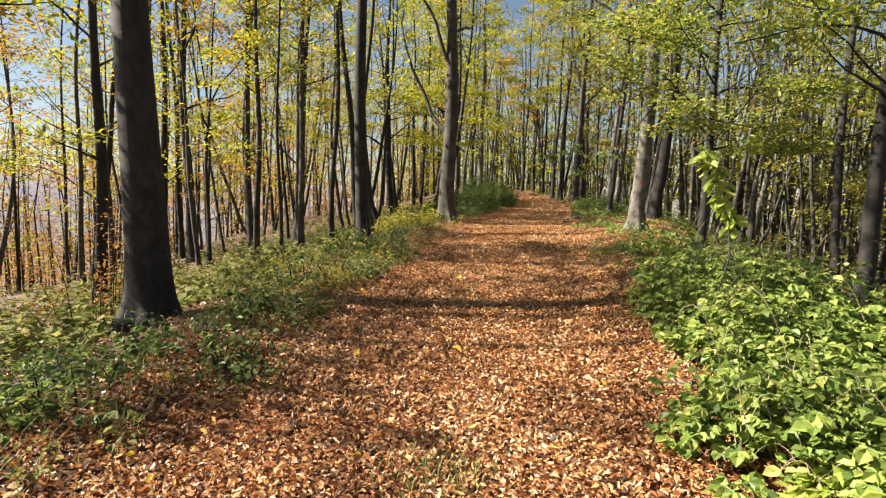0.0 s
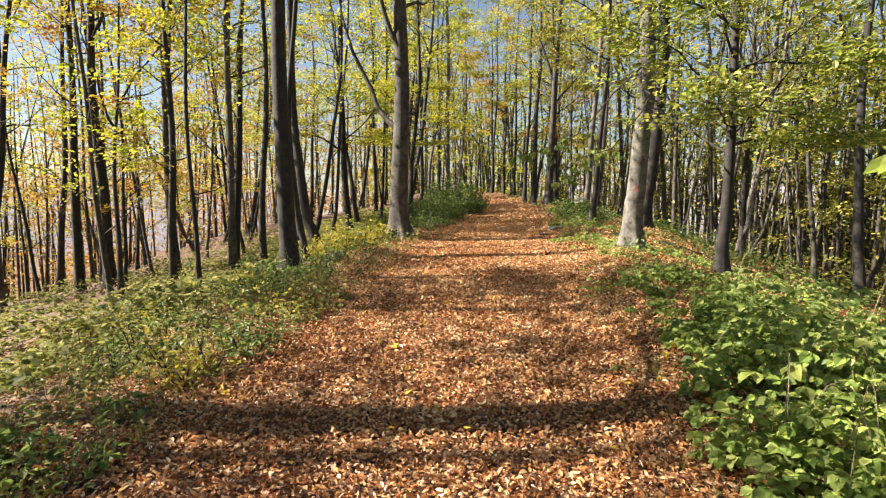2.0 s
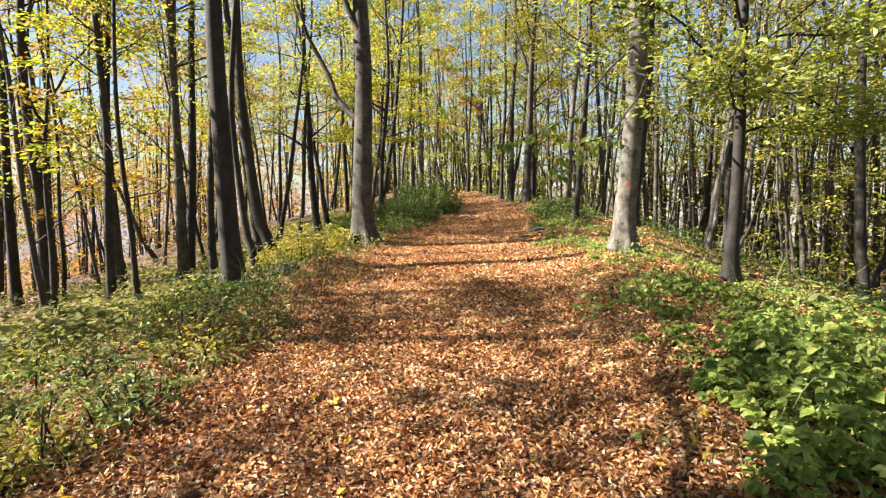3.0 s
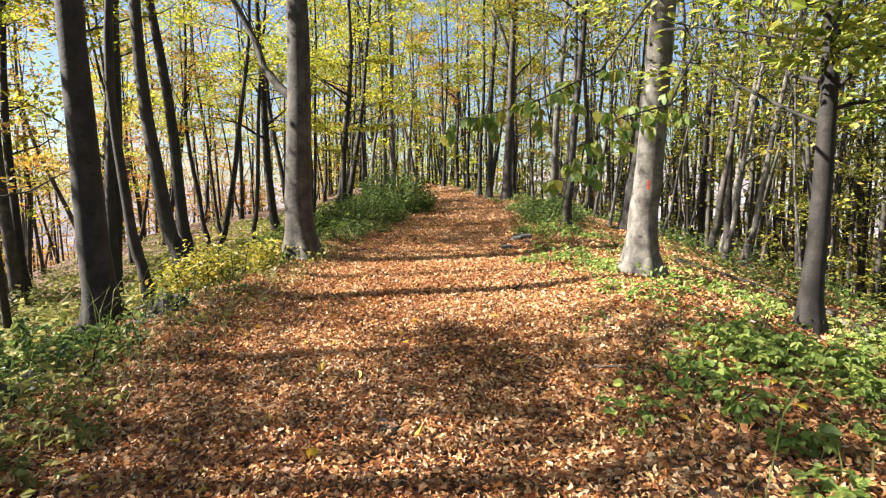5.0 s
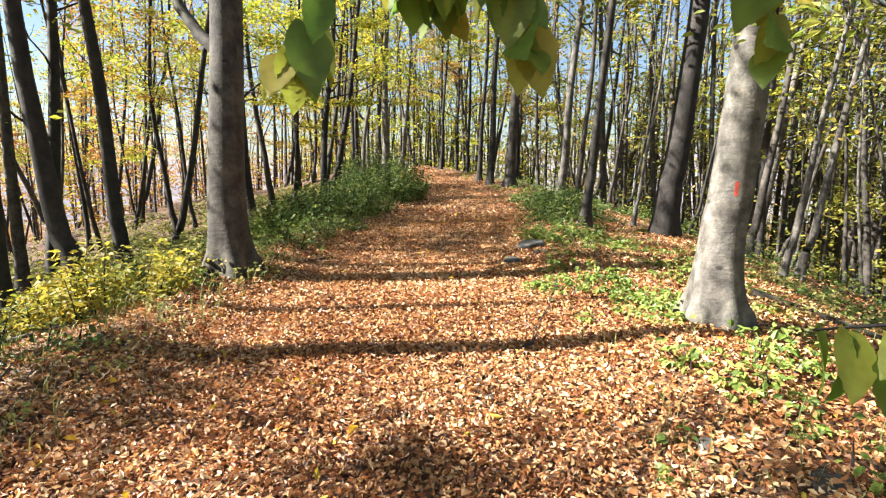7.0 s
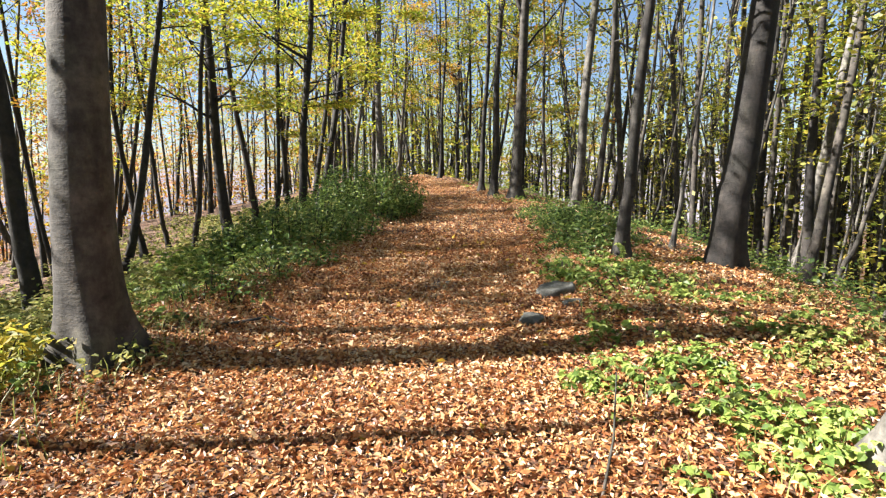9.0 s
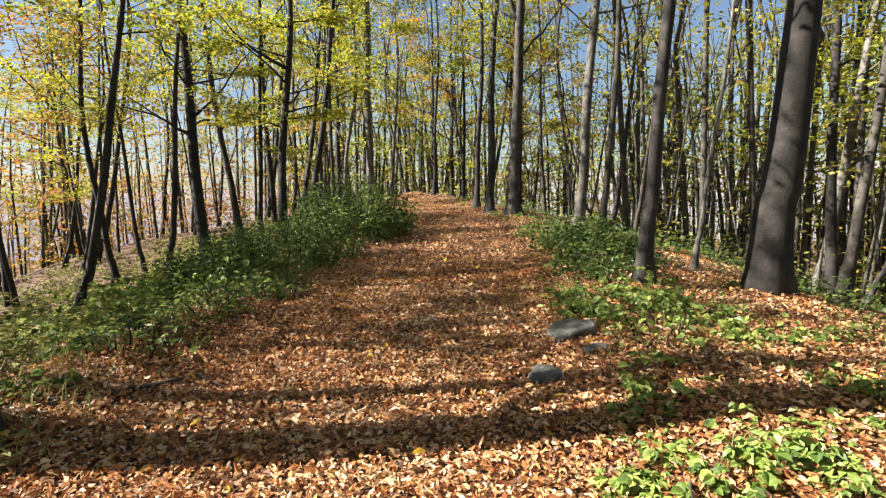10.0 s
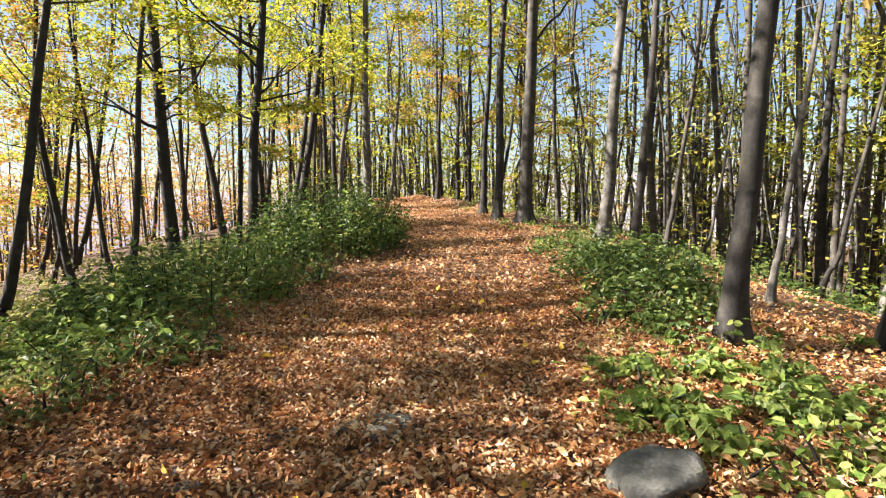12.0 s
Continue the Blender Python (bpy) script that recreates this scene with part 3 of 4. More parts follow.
hero(-2.3, 40.0, 0.20, [(0.3, 5.3), (0.4, 8)], 14, M_BARK_DARK, M_LEAF_LIME, 30, "slim dark tree at the crest of the track",
     crown_from=5, crown_to=13, limbs=16, limb_len=2.2)

hero(1.9, 36.5, 0.30, [(0.05, 4.0), (-0.1, 8.0)], 16, M_BARK_DARK, M_LEAF_LIME, 34, "dark beech arching its leafy limbs over the far track",
     crown_from=5, crown_to=15, limbs=30, limb_len=4.6, leaf_n=80, leaf_size=0.17)
hero(-6.6, 43.0, 0.30, [(0.1, 4.0), (0.3, 8.0)], 16, M_BARK, M_LEAF_LIME, 35, "grey beech with a full yellow-green crown at the crest",
     crown_from=4, crown_to=15, limbs=34, limb_len=4.6, leaf_n=80, leaf_size=0.18)
hero(-2.0, 51.0, 0.30, [(0.1, 4.0), (0.2, 8.0)], 17, M_BARK_DARK, M_LEAF_GOLD, 36, "golden-crowned tree standing beyond the crest",
     crown_from=4, crown_to=16, limbs=34, limb_len=4.6, leaf_n=80, leaf_size=0.2)
hero(2.2, 40.5, 0.26, [(0.1, 4.0), (0.2, 8.0)], 15, M_BARK, M_LEAF_LIME, 37, "slim grey beech beside the far track",
     crown_from=4, crown_to=14, limbs=28, limb_len=3.6, leaf_n=70, leaf_size=0.18)
# Placed so that its crown shades the middle of the track.
hero(-9.3, 8.9, 0.26, [(0.1, 3.0), (0.2, 6.0)], 14, M_BARK_DARK, M_LEAF_LIME, 31, "leafy dark-stemmed tree below the verge, placed to shade the track",
     crown_from=4.5, crown_to=13, limbs=30, limb_len=2.0, leaf_n=46)
# Out of view; added to dapple the start of the track with shade.
hero(-9.6, 2.6, 0.24, [(0.1, 3.0), (0.1, 6.0)], 14, M_BARK_DARK, M_LEAF_LIME, 38, "unseen added tree with a rounded crown, shading the track",
     crown_from=4.5, crown_to=8.0, limbs=24, limb_len=2.8, leaf_n=60)
# Added beyond the view: the high crown shades the brambles across the track.
hero(-9.9, 3.7, 0.24, [(0.1, 3.0), (0.1, 6.0)], 16, M_BARK_DARK, M_LEAF_LIME, 41, "unseen added tree with a high crown, shading the brambles",
     crown_from=10.2, crown_to=15.0, limbs=30, limb_len=3.8, leaf_n=80)
# Another tree outside the view, there only for its crown's shade.
hero(-12.0, 7.2, 0.2, [(0.1, 3.0), (-0.2, 6.0)], 15, M_BARK_DARK, M_LEAF_GOLD, 32, "unseen added slim golden-leaved tree, shading the track",
     crown_from=6, crown_to=14, limbs=26, limb_len=3.0, leaf_n=70)
hero(4.6, 7.4, 0.22, [(0.1, 3.0), (0.3, 6.0)], 12, M_BARK_DARK, M_LEAF_GREEN, 33, "leafy tree with spreading lime sprays above the brambles",
     crown_from=2.4, crown_to=10, limbs=34, limb_len=2.6, leaf_n=60, leaf_size=0.11)

# woodland on both slopes: a handful of kinds, repeated
KINDS = []
for n in range(18):
    bare, poles = 12 <= n < 15, n >= 15
    mat = [M_LEAF_LIME, M_LEAF_LIME, M_LEAF_GOLD, M_LEAF_OLIVE][n % 4]
    if n == 10:
        mat = M_LEAF_RUST
    r = np.random.default_rng(100 + n)
    top = r.uniform(9, 12) if poles else r.uniform(12, 17)
    hs = np.linspace(0, top, 9)
    bow = r.normal(0, 0.6)
    pts = np.stack([bow * np.sin(hs / top * 3) + r.normal(0, 0.05) * hs, 0.4 * r.normal() * np.sin(hs / top * 2.2), hs], 1)
    fork = [((pts[4][0], pts[4][1], pts[4][2]), (r.normal(), r.normal(), 2.2), top * 0.4, 0.05, 0.8)] if n % 2 else []
    KINDS.append(tree_meshes("woodland_tree", pts, r.uniform(0.07, 0.11) if poles else r.uniform(0.14, 0.28),
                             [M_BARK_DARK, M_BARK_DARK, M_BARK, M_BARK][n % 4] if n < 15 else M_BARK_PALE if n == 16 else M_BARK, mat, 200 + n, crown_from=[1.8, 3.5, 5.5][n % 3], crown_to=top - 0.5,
                             limbs=11 if poles else 16, leaf_n=6 if bare else 14 if poles else 48, leaf_size=0.175, reach=0.85, limb_len=1.2 if poles else 2.5,
                             sides=7, flare=0.3, wood=4, extra=fork, blades=plain_leaves))
WORDS = ["slender dark woodland tree with yellow-green leaves", "slender grey woodland tree with yellow-green leaves", "slim dark woodland tree with golden leaves",
         "slim pale woodland tree with olive leaves"]
spots = [(o.matrix_basis.translation.x, o.matrix_basis.translation.y) for o in scene.objects if o.name.startswith("beech_tree")]
first = {}


def plant(kind, x, y, scale, turn):
    place = (x, y, on_ground(x, y))
    tilt = 4.5 if kind >= 15 else 2.6
    m = pose(*place, random.gauss(0, tilt), random.gauss(0, tilt), turn) @ Matrix.Scale(scale, 4)
    if kind not in first:
        label = "slender woodland tree with rust-brown leaves" if kind == 10 else "thin young tree like a pole with few leaves" if kind >= 15 else WORDS[kind % 4]
        if 12 <= kind < 15:
            label = "slender woodland tree that has shed most leaves"
        first[kind] = tree((0, 0, 0), label, KINDS[kind], "woodland trees on the slopes", "woodland_tree")
        first[kind].matrix_basis = m
    else:
        ob = copy_thing(first[kind], Matrix())
        ob.matrix_basis = m


def scatter(count, x0, x1, y0, y1, gap, kinds, lo=0.75, hi=1.25, keep=None):
    done, tries = 0, 0
    while done < count and tries < count * 40:
        tries += 1
        x, y = random.uniform(x0, x1), random.uniform(y0, y1)
        off = x - float(track_x(y))
        if (abs(off) < 2.6 and y < 47) or (y < 30 and -6.6 < off < 5.0) or (y < 24 and 0 < off < 6.0) or (y < 10 and -10 < off < 7) or (keep and not keep(x, y)):
            continue
        if any((x - a) ** 2 + (y - b) ** 2 < gap**2 for a, b in spots):
            continue
        spots.append((x, y))
        plant(random.choice(kinds), x, y, random.uniform(lo, hi), random.uniform(0, 360))
        done += 1


scatter(22, -28, -7, 3, 18, 1.6, [12, 13, 14, 12, 13, 1], 0.8, 1.2, lambda x, y: y < 19 + 0.2 * x and not 10 < y < 13)
scatter(44, -28, -5, 12, 42, 1.15, [0, 1, 2, 4, 5, 6, 8, 9, 10], 0.75, 1.25, lambda x, y: y > 19 + 0.2 * x)
scatter(34, -50, -22, 22, 60, 2.2, [0, 1, 2, 4, 5, 6, 8, 9, 10, 10])
scatter(52, 4.8, 20, 6, 42, 1.0, [3, 7, 11, 5, 3, 1, 13], 0.6, 1.1)
scatter(56, 4.6, 20, 6, 42, 0.6, [15, 16, 17], 0.7, 1.3)
scatter(12, 14, 40, 5, 60, 2.0, [3, 7, 11, 9, 10])
scatter(34, -22, 10, 34, 66, 1.3, [0, 1, 2, 4, 5, 6, 8, 3, 7])
# Unseen trees behind the start, added to hold back sky light.
scatter(20, -26, 26, -26, -4, 1.8, [0, 1, 5, 3, 9, 13])

# the wood closes in farther off: too many stems and leaves to count
def far_wood(name, label, a0, a1, d0, d1, stems, leaf_count, mat, seed, low=1.3, big=1.0):
    r = np.random.default_rng(seed)
    a, d = np.radians(r.uniform(a0, a1, stems)), r.uniform(d0, d1, stems)
    x, y = d * np.sin(a), 12 + d * np.cos(a)
    z, tall = height(x, y), r.uniform(11, 21, stems)
    bits = [tube([(x[n], y[n], z[n] - 0.3), (x[n] + r.normal(0, 0.5), y[n], z[n] + tall[n] / 2), (x[n] + r.normal(0, 1.5), y[n], z[n] + tall[n])],
                 [0.11, 0.075, 0.02], 4) for n in range(stems)]
    tagged(new(name, mesh(name, *joined(bits), M_BARK, True)), "distant crowded dark tree stems", "trees", kind="stuff")
    pick = r.integers(0, stems, leaf_count // 24)
    c = np.stack([x[pick], y[pick], z[pick] + tall[pick] * r.uniform(0.03, 1.0, len(pick)) ** low], 1) + r.normal(0, 1.1, (len(pick), 3)) * [1, 1, 0.5]
    c = np.repeat(c, 24, 0) + r.normal(0, 0.75, (len(pick) * 24, 3)) * [1, 1, 0.3]
    n = len(c)
    v, q = plain_leaves(c, r.normal(0, 1, (n, 3)) * [1, 1, 0.4], np.array([0, 0, 1.0]) + r.normal(0, 0.5, (n, 3)), big * r.uniform(0.2, 0.42, n))
    tagged(new(name, mesh(name, v, q, mat)), label, "foliage", kind="stuff")


far_wood("far_woodland", "distant golden and green autumn foliage", -75, -16, 40, 100, 230, 54000, M_LEAF_GOLD, 61)
far_wood("far_woodland", "distant orange and rust autumn foliage down the slope", -75, -24, 34, 90, 60, 30000, M_LEAF_RUST, 64)
far_wood("far_woodland", "distant yellow-green autumn foliage beyond the crest", -20, 14, 40, 100, 330, 62000, M_LEAF_LIME, 62)
far_wood("far_woodland", "distant olive and brown foliage on the shaded slope", 14, 80, 24, 95, 560, 46000, M_LEAF_OLIVE, 63)
far_wood("far_woodland", "tangled brown and olive thicket down the shaded slope", 16, 75, 17, 42, 150, 44000, M_LEAF_OLIVE, 65, 2.6, 0.55)
# Never in view: added behind the start to dim the sky light.
far_wood("far_woodland", "unseen added wood behind the start, holding back sky light", 100, 260, 30, 70, 160, 20000, M_LEAF_LIME, 66)


# ---- fallen leaves ----
def litter(name, count, x0, x1, y0, y1, size, mat, label, lift=0.012, keep=None, plain=False):
    x, y = rng.uniform(x0, x1, count), rng.uniform(y0, y1, count)
    x = x + track_x(y)
    if keep is not None:
        k = keep(x, y)
        x, y = x[k], y[k]
    n = len(x)
    p = np.stack([x, y, height(x, y) + lift + rng.uniform(0, 0.035, n)], 1)
    a = rng.uniform(0, 2 * math.pi, n)
    along = np.stack([np.cos(a), np.sin(a), rng.normal(0, 0.42, n)], 1)
    up = np.array([0, 0, 1.0]) + rng.normal(0, 0.6, (n, 3))
    long = size * np.exp(rng.normal(0, 0.24, n)).clip(0.5, 1.6)
    # dry leaves roll up along the midrib, most with the edges upwards, and bend at the tip
    roll = np.where(rng.random(n) < 0.65, 1, -1) * rng.uniform(0.15, 0.95, n)
    v, q = plain_leaves(p, along, up, long, rng.uniform(0.4, 0.66, n)[:, None], roll * 0.6) if plain else leaves(p, along, up, long, rng.uniform(0.32, 0.54, n)[:, None], roll, rng.normal(0, 0.28, n)[:, None])
    return tagged(new(name, mesh(name, v, q, mat)), label, "leaves", kind="stuff")


def off_track(x, y):
    thin = np.exp(-np.clip(np.abs(x - track_x(y)) - 1.6, 0, None) / 0.6) + 0.04
    return rng.random(len(x)) < thin * np.clip((y - 0.1) / 1.4, 0, 1)


litter("fallen_leaves", 200000, -3.2, 3.4, 0.2, 19.5, 0.037, M_LITTER, "curled copper-brown beech leaves carpeting the track", keep=off_track)
litter("fallen_leaves", 240000, -3.2, 3.6, 0.2, 20.5, 0.034, M_LITTER, "small folded copper-brown leaves between larger ones", 0.006, off_track, True)
litter("fallen_leaves", 50000, -2.4, 2.6, 20, 46, 0.055, M_LITTER, "copper-brown fallen leaves carpeting the far track", keep=off_track, plain=True)
litter("fallen_yellow_leaves", 420, -2.0, 3.5, 1, 20, 0.06, M_LITTER_YELLOW, "bright yellow fallen leaves dotted over the track", 0.03)
litter("fallen_leaves", 34000, 1.8, 7.5, 0, 30, 0.055, M_LITTER, "brown fallen leaves drifted down the bank", plain=True)
litter("fallen_leaves", 32000, -8.5, -1.8, 0, 30, 0.058, M_LITTER, "brown fallen leaves among the undergrowth", plain=True)
litter("fallen_leaves", 22000, -8.5, 8.0, -7, 0.6, 0.06, M_LITTER, "brown fallen leaves where the track begins", plain=True)
litter("fallen_leaves", 36000, 2.2, 5.2, 5.0, 19.0, 0.042, M_LITTER, "small curled leaves covering the sunny bank", plain=True)
litter("fallen_leaves", 15000, 7.3, 13.0, -2, 24, 0.065, M_LITTER, "brown fallen leaves lower on the shaded slope", plain=True)


# ---- undergrowth ----
def herbs(name, label, mat, count, where, tall, size, per, seed, three=False, canes=0, plain=False):
    """Many small leafy plants as one growth; where(r, n) gives the places."""
    r = np.random.default_rng(seed)
    x, y, s = where(r, count)
    n = len(x)
    z = height(x, y)
    hgt = tall * s * r.uniform(0.45, 1.15, n)
    idx = np.repeat(np.arange(n), per)
    m = len(idx)
    u = r.uniform(0.15, 1, m)
    a = r.uniform(0, 2 * math.pi, m)
    rad = r.random(m) ** 0.6 * 0.6 * hgt[idx] * (0.5 + 0.5 * u) + 0.03
    p = np.stack([x[idx] + rad * np.cos(a), y[idx] + rad * np.sin(a), z[idx] + hgt[idx] * u * (1 - 0.25 * (rad / (hgt[idx] + 0.01)))], 1)
    along = np.stack([np.cos(a), np.sin(a), r.normal(-0.05, 0.3, m)], 1)
    up = np.array([0, 0, 1.0]) + r.normal(0, 0.5, (m, 3))
    big = size * r.uniform(0.5, 1.35, m)
    wide = 0.72
    if three:
        # three leaflets to a stalk
        turn = np.tile(np.radians([-62.0, 0.0, 62.0]), m)
        p, along, up, big, wide = (np.repeat(p, 3, 0), np.repeat(along, 3, 0), np.repeat(up, 3, 0), np.repeat(big, 3) * np.tile([0.85, 1.1, 0.85], m), 0.86)
        cs, sn = np.cos(turn)[:, None], np.sin(turn)[:, None]
        along = np.concatenate([along[:, :1] * cs - along[:, 1:2] * sn, along[:, :1] * sn + along[:, 1:2] * cs, along[:, 2:] - 0.15], 1)
    v, q = plain_leaves(p, along, up, big, wide) if plain else leaves(p, along, up, big, wide, 0.16, 0.25)
    if canes:
        stems = []
        for c in r.integers(0, n, canes):
            a0, reach = r.uniform(0, 6.28), hgt[c] * r.uniform(0.5, 1.1)
            u = np.linspace(0, 1, 10)[:, None]
            arc = np.concatenate([x[c] + reach * u * math.cos(a0), y[c] + reach * u * math.sin(a0), z[c] - 0.02 + hgt[c] * 1.15 * np.sin(u * 2.3)], 1)
            stems.append(tube(arc, np.linspace(0.0035, 0.0012, 10), 4))
        tagged(new("bramble_canes", mesh("bramble_canes", *joined(stems), M_CANE, True)), "thin arching bramble canes", "stems", kind="stuff")
    return tagged(new(name, mesh(name, v, q, mat)), label, "undergrowth", kind="stuff")


def clumped(x, y, s, r, cut, wave=1.3):
    """Keeps plants where a slow random wave is high, so that bare leaf litter shows between them."""
    w = np.sin(wave * x + 0.7 * wave * y) + np.sin(1.6 * wave * y - 0.8 * wave * x + 2) + 0.8 * np.sin(2.7 * wave * x + 1) * np.sin(2.3 * wave * y)
    k = w + r.normal(0, 0.5, len(x)) > cut
    k &= np.hypot(x + 4.1, y - 4.4) > 0.8
    k &= np.hypot(x + 3.9, y - 11.1) > 0.5
    return x[k], y[k], (s * (0.62 + 0.32 * w))[k].clip(0.25, 1.9)


def left_verge(r, n):
    y = r.uniform(0.5, 34, n)
    d = 1.5 + r.gamma(1.5, 1.7, n)
    k = ~((y > 7.5) & (y < 13.2) & (d < 3.4) & (r.random(n) < 0.7))
    y, d, n = y[k], d[k], k.sum()
    k = (y > 9) | (r.random(n) < 0.75)
    return clumped((track_x(y) - d)[k], y[k], (0.6 + 0.5 * r.random(n))[k], r, -0.35)


def right_slope(r, n):
    y = r.uniform(5, 38, n)
    d = 4.2 + r.gamma(1.5, 2.2, n)
    return clumped(track_x(y) + d, y, 0.7 + 0.6 * r.random(n), r, -0.4)


def left_slope(r, n):
    y = r.uniform(4, 40, n)
    d = 4 + r.gamma(1.5, 3.2, n)
    return clumped(track_x(y) - d, y, 0.7 + 0.6 * r.random(n), r, -1.5)


def right_verge(r, n):
    y = r.uniform(6, 36, n)
    d = 1.45 + r.gamma(1.5, 1.1, n)
    return clumped(track_x(y) + d, y, 0.5 + 0.6 * r.random(n), r, 0.0, 1.9)


herbs("undergrowth", "low green and yellowing herbs covering the verge", M_HERB, 2300, left_verge, 0.42, 0.048, 22, 41)
herbs("bramble_thicket", "trailing dark green brambles along the verge", M_BUSH, 260, left_verge, 0.42, 0.062, 12, 55, True, 90)
herbs("undergrowth", "pale sunlit herbs and saplings on the slope", M_HERB, 3000, left_slope, 0.5, 0.13, 24, 46, plain=True)
herbs("undergrowth", "dull green and brown growth on the shaded slope", M_BUSH, 900, right_slope, 0.55, 0.08, 20, 52, plain=True)
herbs("undergrowth", "low green herbs and nettles on the sunny bank", M_BRAMBLE, 680, right_verge, 0.24, 0.055, 10, 42, True)


def patch(cx, cy, rx, ry, cut=-0.6, wave=2.4):
    def where(r, n):
        a, d = r.uniform(0, 2 * math.pi, n), np.sqrt(r.random(n))
        return clumped(cx + rx * d * np.cos(a), cy + ry * d * np.sin(a), 1.15 - 0.7 * d**2, r, cut, wave)
    return where


herbs("bramble_thicket", "bright green bramble thicket spilling over the bank", M_BRAMBLE, 560, patch(2.75, 4.9, 1.35, 3.1, -0.25, 3.1), 0.84, 0.064, 28, 43, True, 70)
herbs("bramble_thicket", "dense bramble leaves close beside the track", M_BRAMBLE, 130, patch(2.0, 1.9, 0.8, 1.3), 0.65, 0.065, 24, 44, True, 40)
herbs("nettle_patch", "pale green nettles in the sun among fallen leaves", M_BRAMBLE, 250, patch(2.05, 13.7, 1.25, 1.5, 0.1, 3.0), 0.2, 0.052, 12, 45, True)
herbs("nettle_patch", "clumps of broad green nettles on the leafy bank", M_BRAMBLE, 95, patch(2.55, 8.7, 0.95, 1.7, 0.2, 2.8), 0.32, 0.07, 12, 58, True)
herbs("undergrowth", "green herbs and young brambles over the whole bank", M_BRAMBLE, 330, patch(3.3, 8.6, 1.7, 3.4, -0.1, 2.3), 0.36, 0.05, 16, 60, True, 40)
herbs("undergrowth", "mixed low leaves between a pale beech and the slope", M_HERB, 260, patch(4.2, 13.5, 1.8, 3.6, -0.1, 2.1), 0.34, 0.05, 24, 61)
herbs("undergrowth", "dark green growth along the shaded edge of the track", M_BUSH, 100, patch(1.75, 21.0, 0.75, 5.0, 0.4, 2.3), 0.42, 0.05, 20, 62, True, 30)
herbs("undergrowth", "sunlit olive herbs crowding below the verge", M_HERB, 420, patch(-5.3, 20.5, 1.9, 6.5, -1.0, 1.4), 0.62, 0.06, 30, 63)
herbs("nettle_patch", "leafy green herbs beside the stones", M_BRAMBLE, 75, patch(1.9, 16.6, 0.9, 1.1, 0.1, 3.0), 0.26, 0.075, 10, 47, True)


herbs("undergrowth", "broad-leaved dark green plants at the shaded verge", M_BUSH, 110, patch(-3.5, 2.9, 1.3, 1.9, -0.4, 2.8), 0.48, 0.055, 20, 48, True, 30)
herbs("undergrowth", "broad-leaved green plants below a dark beech", M_HERB, 150, patch(-3.0, 7.8, 1.1, 2.2, -0.1, 2.4), 0.4, 0.055, 34, 49)
herbs("undergrowth", "pale feathery green growth along the bank", M_BRAMBLE, 260, patch(-4.6, 19.5, 1.9, 5.2, -0.8, 1.6), 0.6, 0.07, 22, 54, True)
herbs("bramble_thicket", "tall pale lime shoots close beside the track", M_LIME_BROAD, 26, patch(2.0, 1.35, 0.45, 0.6, -9, 2.0), 1.0, 0.07, 50, 50, False, 20)


herbs("undergrowth", "dark green ferns and herbs hanging over an earthy edge", M_BUSH, 70, patch(-3.9, 10.0, 0.8, 1.1, -0.8, 2.6), 0.42, 0.07, 22, 59, True)


def bush(x, y, rx, ry, tall, mat, seed, label, n_stems=40, n_leaf=60, size=0.08):
    """A bush of many thin stems with leaves along them."""
    r = np.random.default_rng(seed)
    ob = new("bush")
    z = on_ground(x, y)
    ob.matrix_basis = pose(x, y, z)
    fans = []
    for _ in range(n_stems):
        a, d = r.uniform(0, 2 * math.pi), math.sqrt(r.random())
        f = np.array([rx * d * math.cos(a), ry * d * math.sin(a), 0])
        f[2] = on_ground(x + f[0], y + f[1]) - z - 0.03
        hgt = tall * (1 - 0.55 * d * d) * r.uniform(0.6, 1.1)
        lean = np.array([math.cos(a), math.sin(a), 0]) * 0.35 * hgt * d + r.normal(0, 0.08, 3) * [1, 1, 0]
        pts = [f, f + lean * 0.35 + [0, 0, hgt * 0.5], f + lean + [0, 0, hgt]]
        part("stem", mesh("bush_stem", *tube(pts, [0.012, 0.008, 0.003], 4), M_BARK_DARK), ob)
        u = r.uniform(0.15, 1, n_leaf)[:, None]
        p = f + lean * u**1.4 + np.array([0, 0, 1]) * hgt * u + r.normal(0, 0.09, (n_leaf, 3))
        along = r.normal(0, 1, (n_leaf, 3)) * [1, 1, 0.45]
        fans.append(leaves(p, along, np.array([0, 0, 1.0]) + r.normal(0, 0.45, (n_leaf, 3)), size * r.uniform(0.6, 1.25, n_leaf), 0.6))
    tagged(part("foliage", mesh("bush_leaves", *joined(fans), mat), ob), kind="stuff")
    return tagged(ob, label, "bush")


bush(-2.85, 24.2, 1.25, 2.6, 1.5, M_BUSH, 51, "dense dark green bush bulging over the track edge", 140, 110, 0.08)
bush(-3.1, 19.8, 1.2, 2.2, 0.95, M_BUSH, 52, "low spreading green shrub on the verge", 90, 80, 0.075)
bush(-3.6, 13.1, 0.8, 0.9, 0.75, M_YELLOW, 53, "yellow-leaved bush at the foot of a beech", 50, 60)
bush(-6.9, 6.5, 0.8, 0.7, 2.1, M_LEAF_RUST, 56, "sparse dead-leaved shrub beside a massive beech", 22, 34, 0.075)
bush(-2.2, 17.4, 0.35, 0.45, 0.3, M_BUSH, 57, "small broad-leaved green plant at the foot of the verge", 14, 16, 0.11)
bush(2.0, 19.8, 0.7, 1.6, 0.55, M_BUSH, 54, "dark green shrub on the shaded bank", 60, 60)

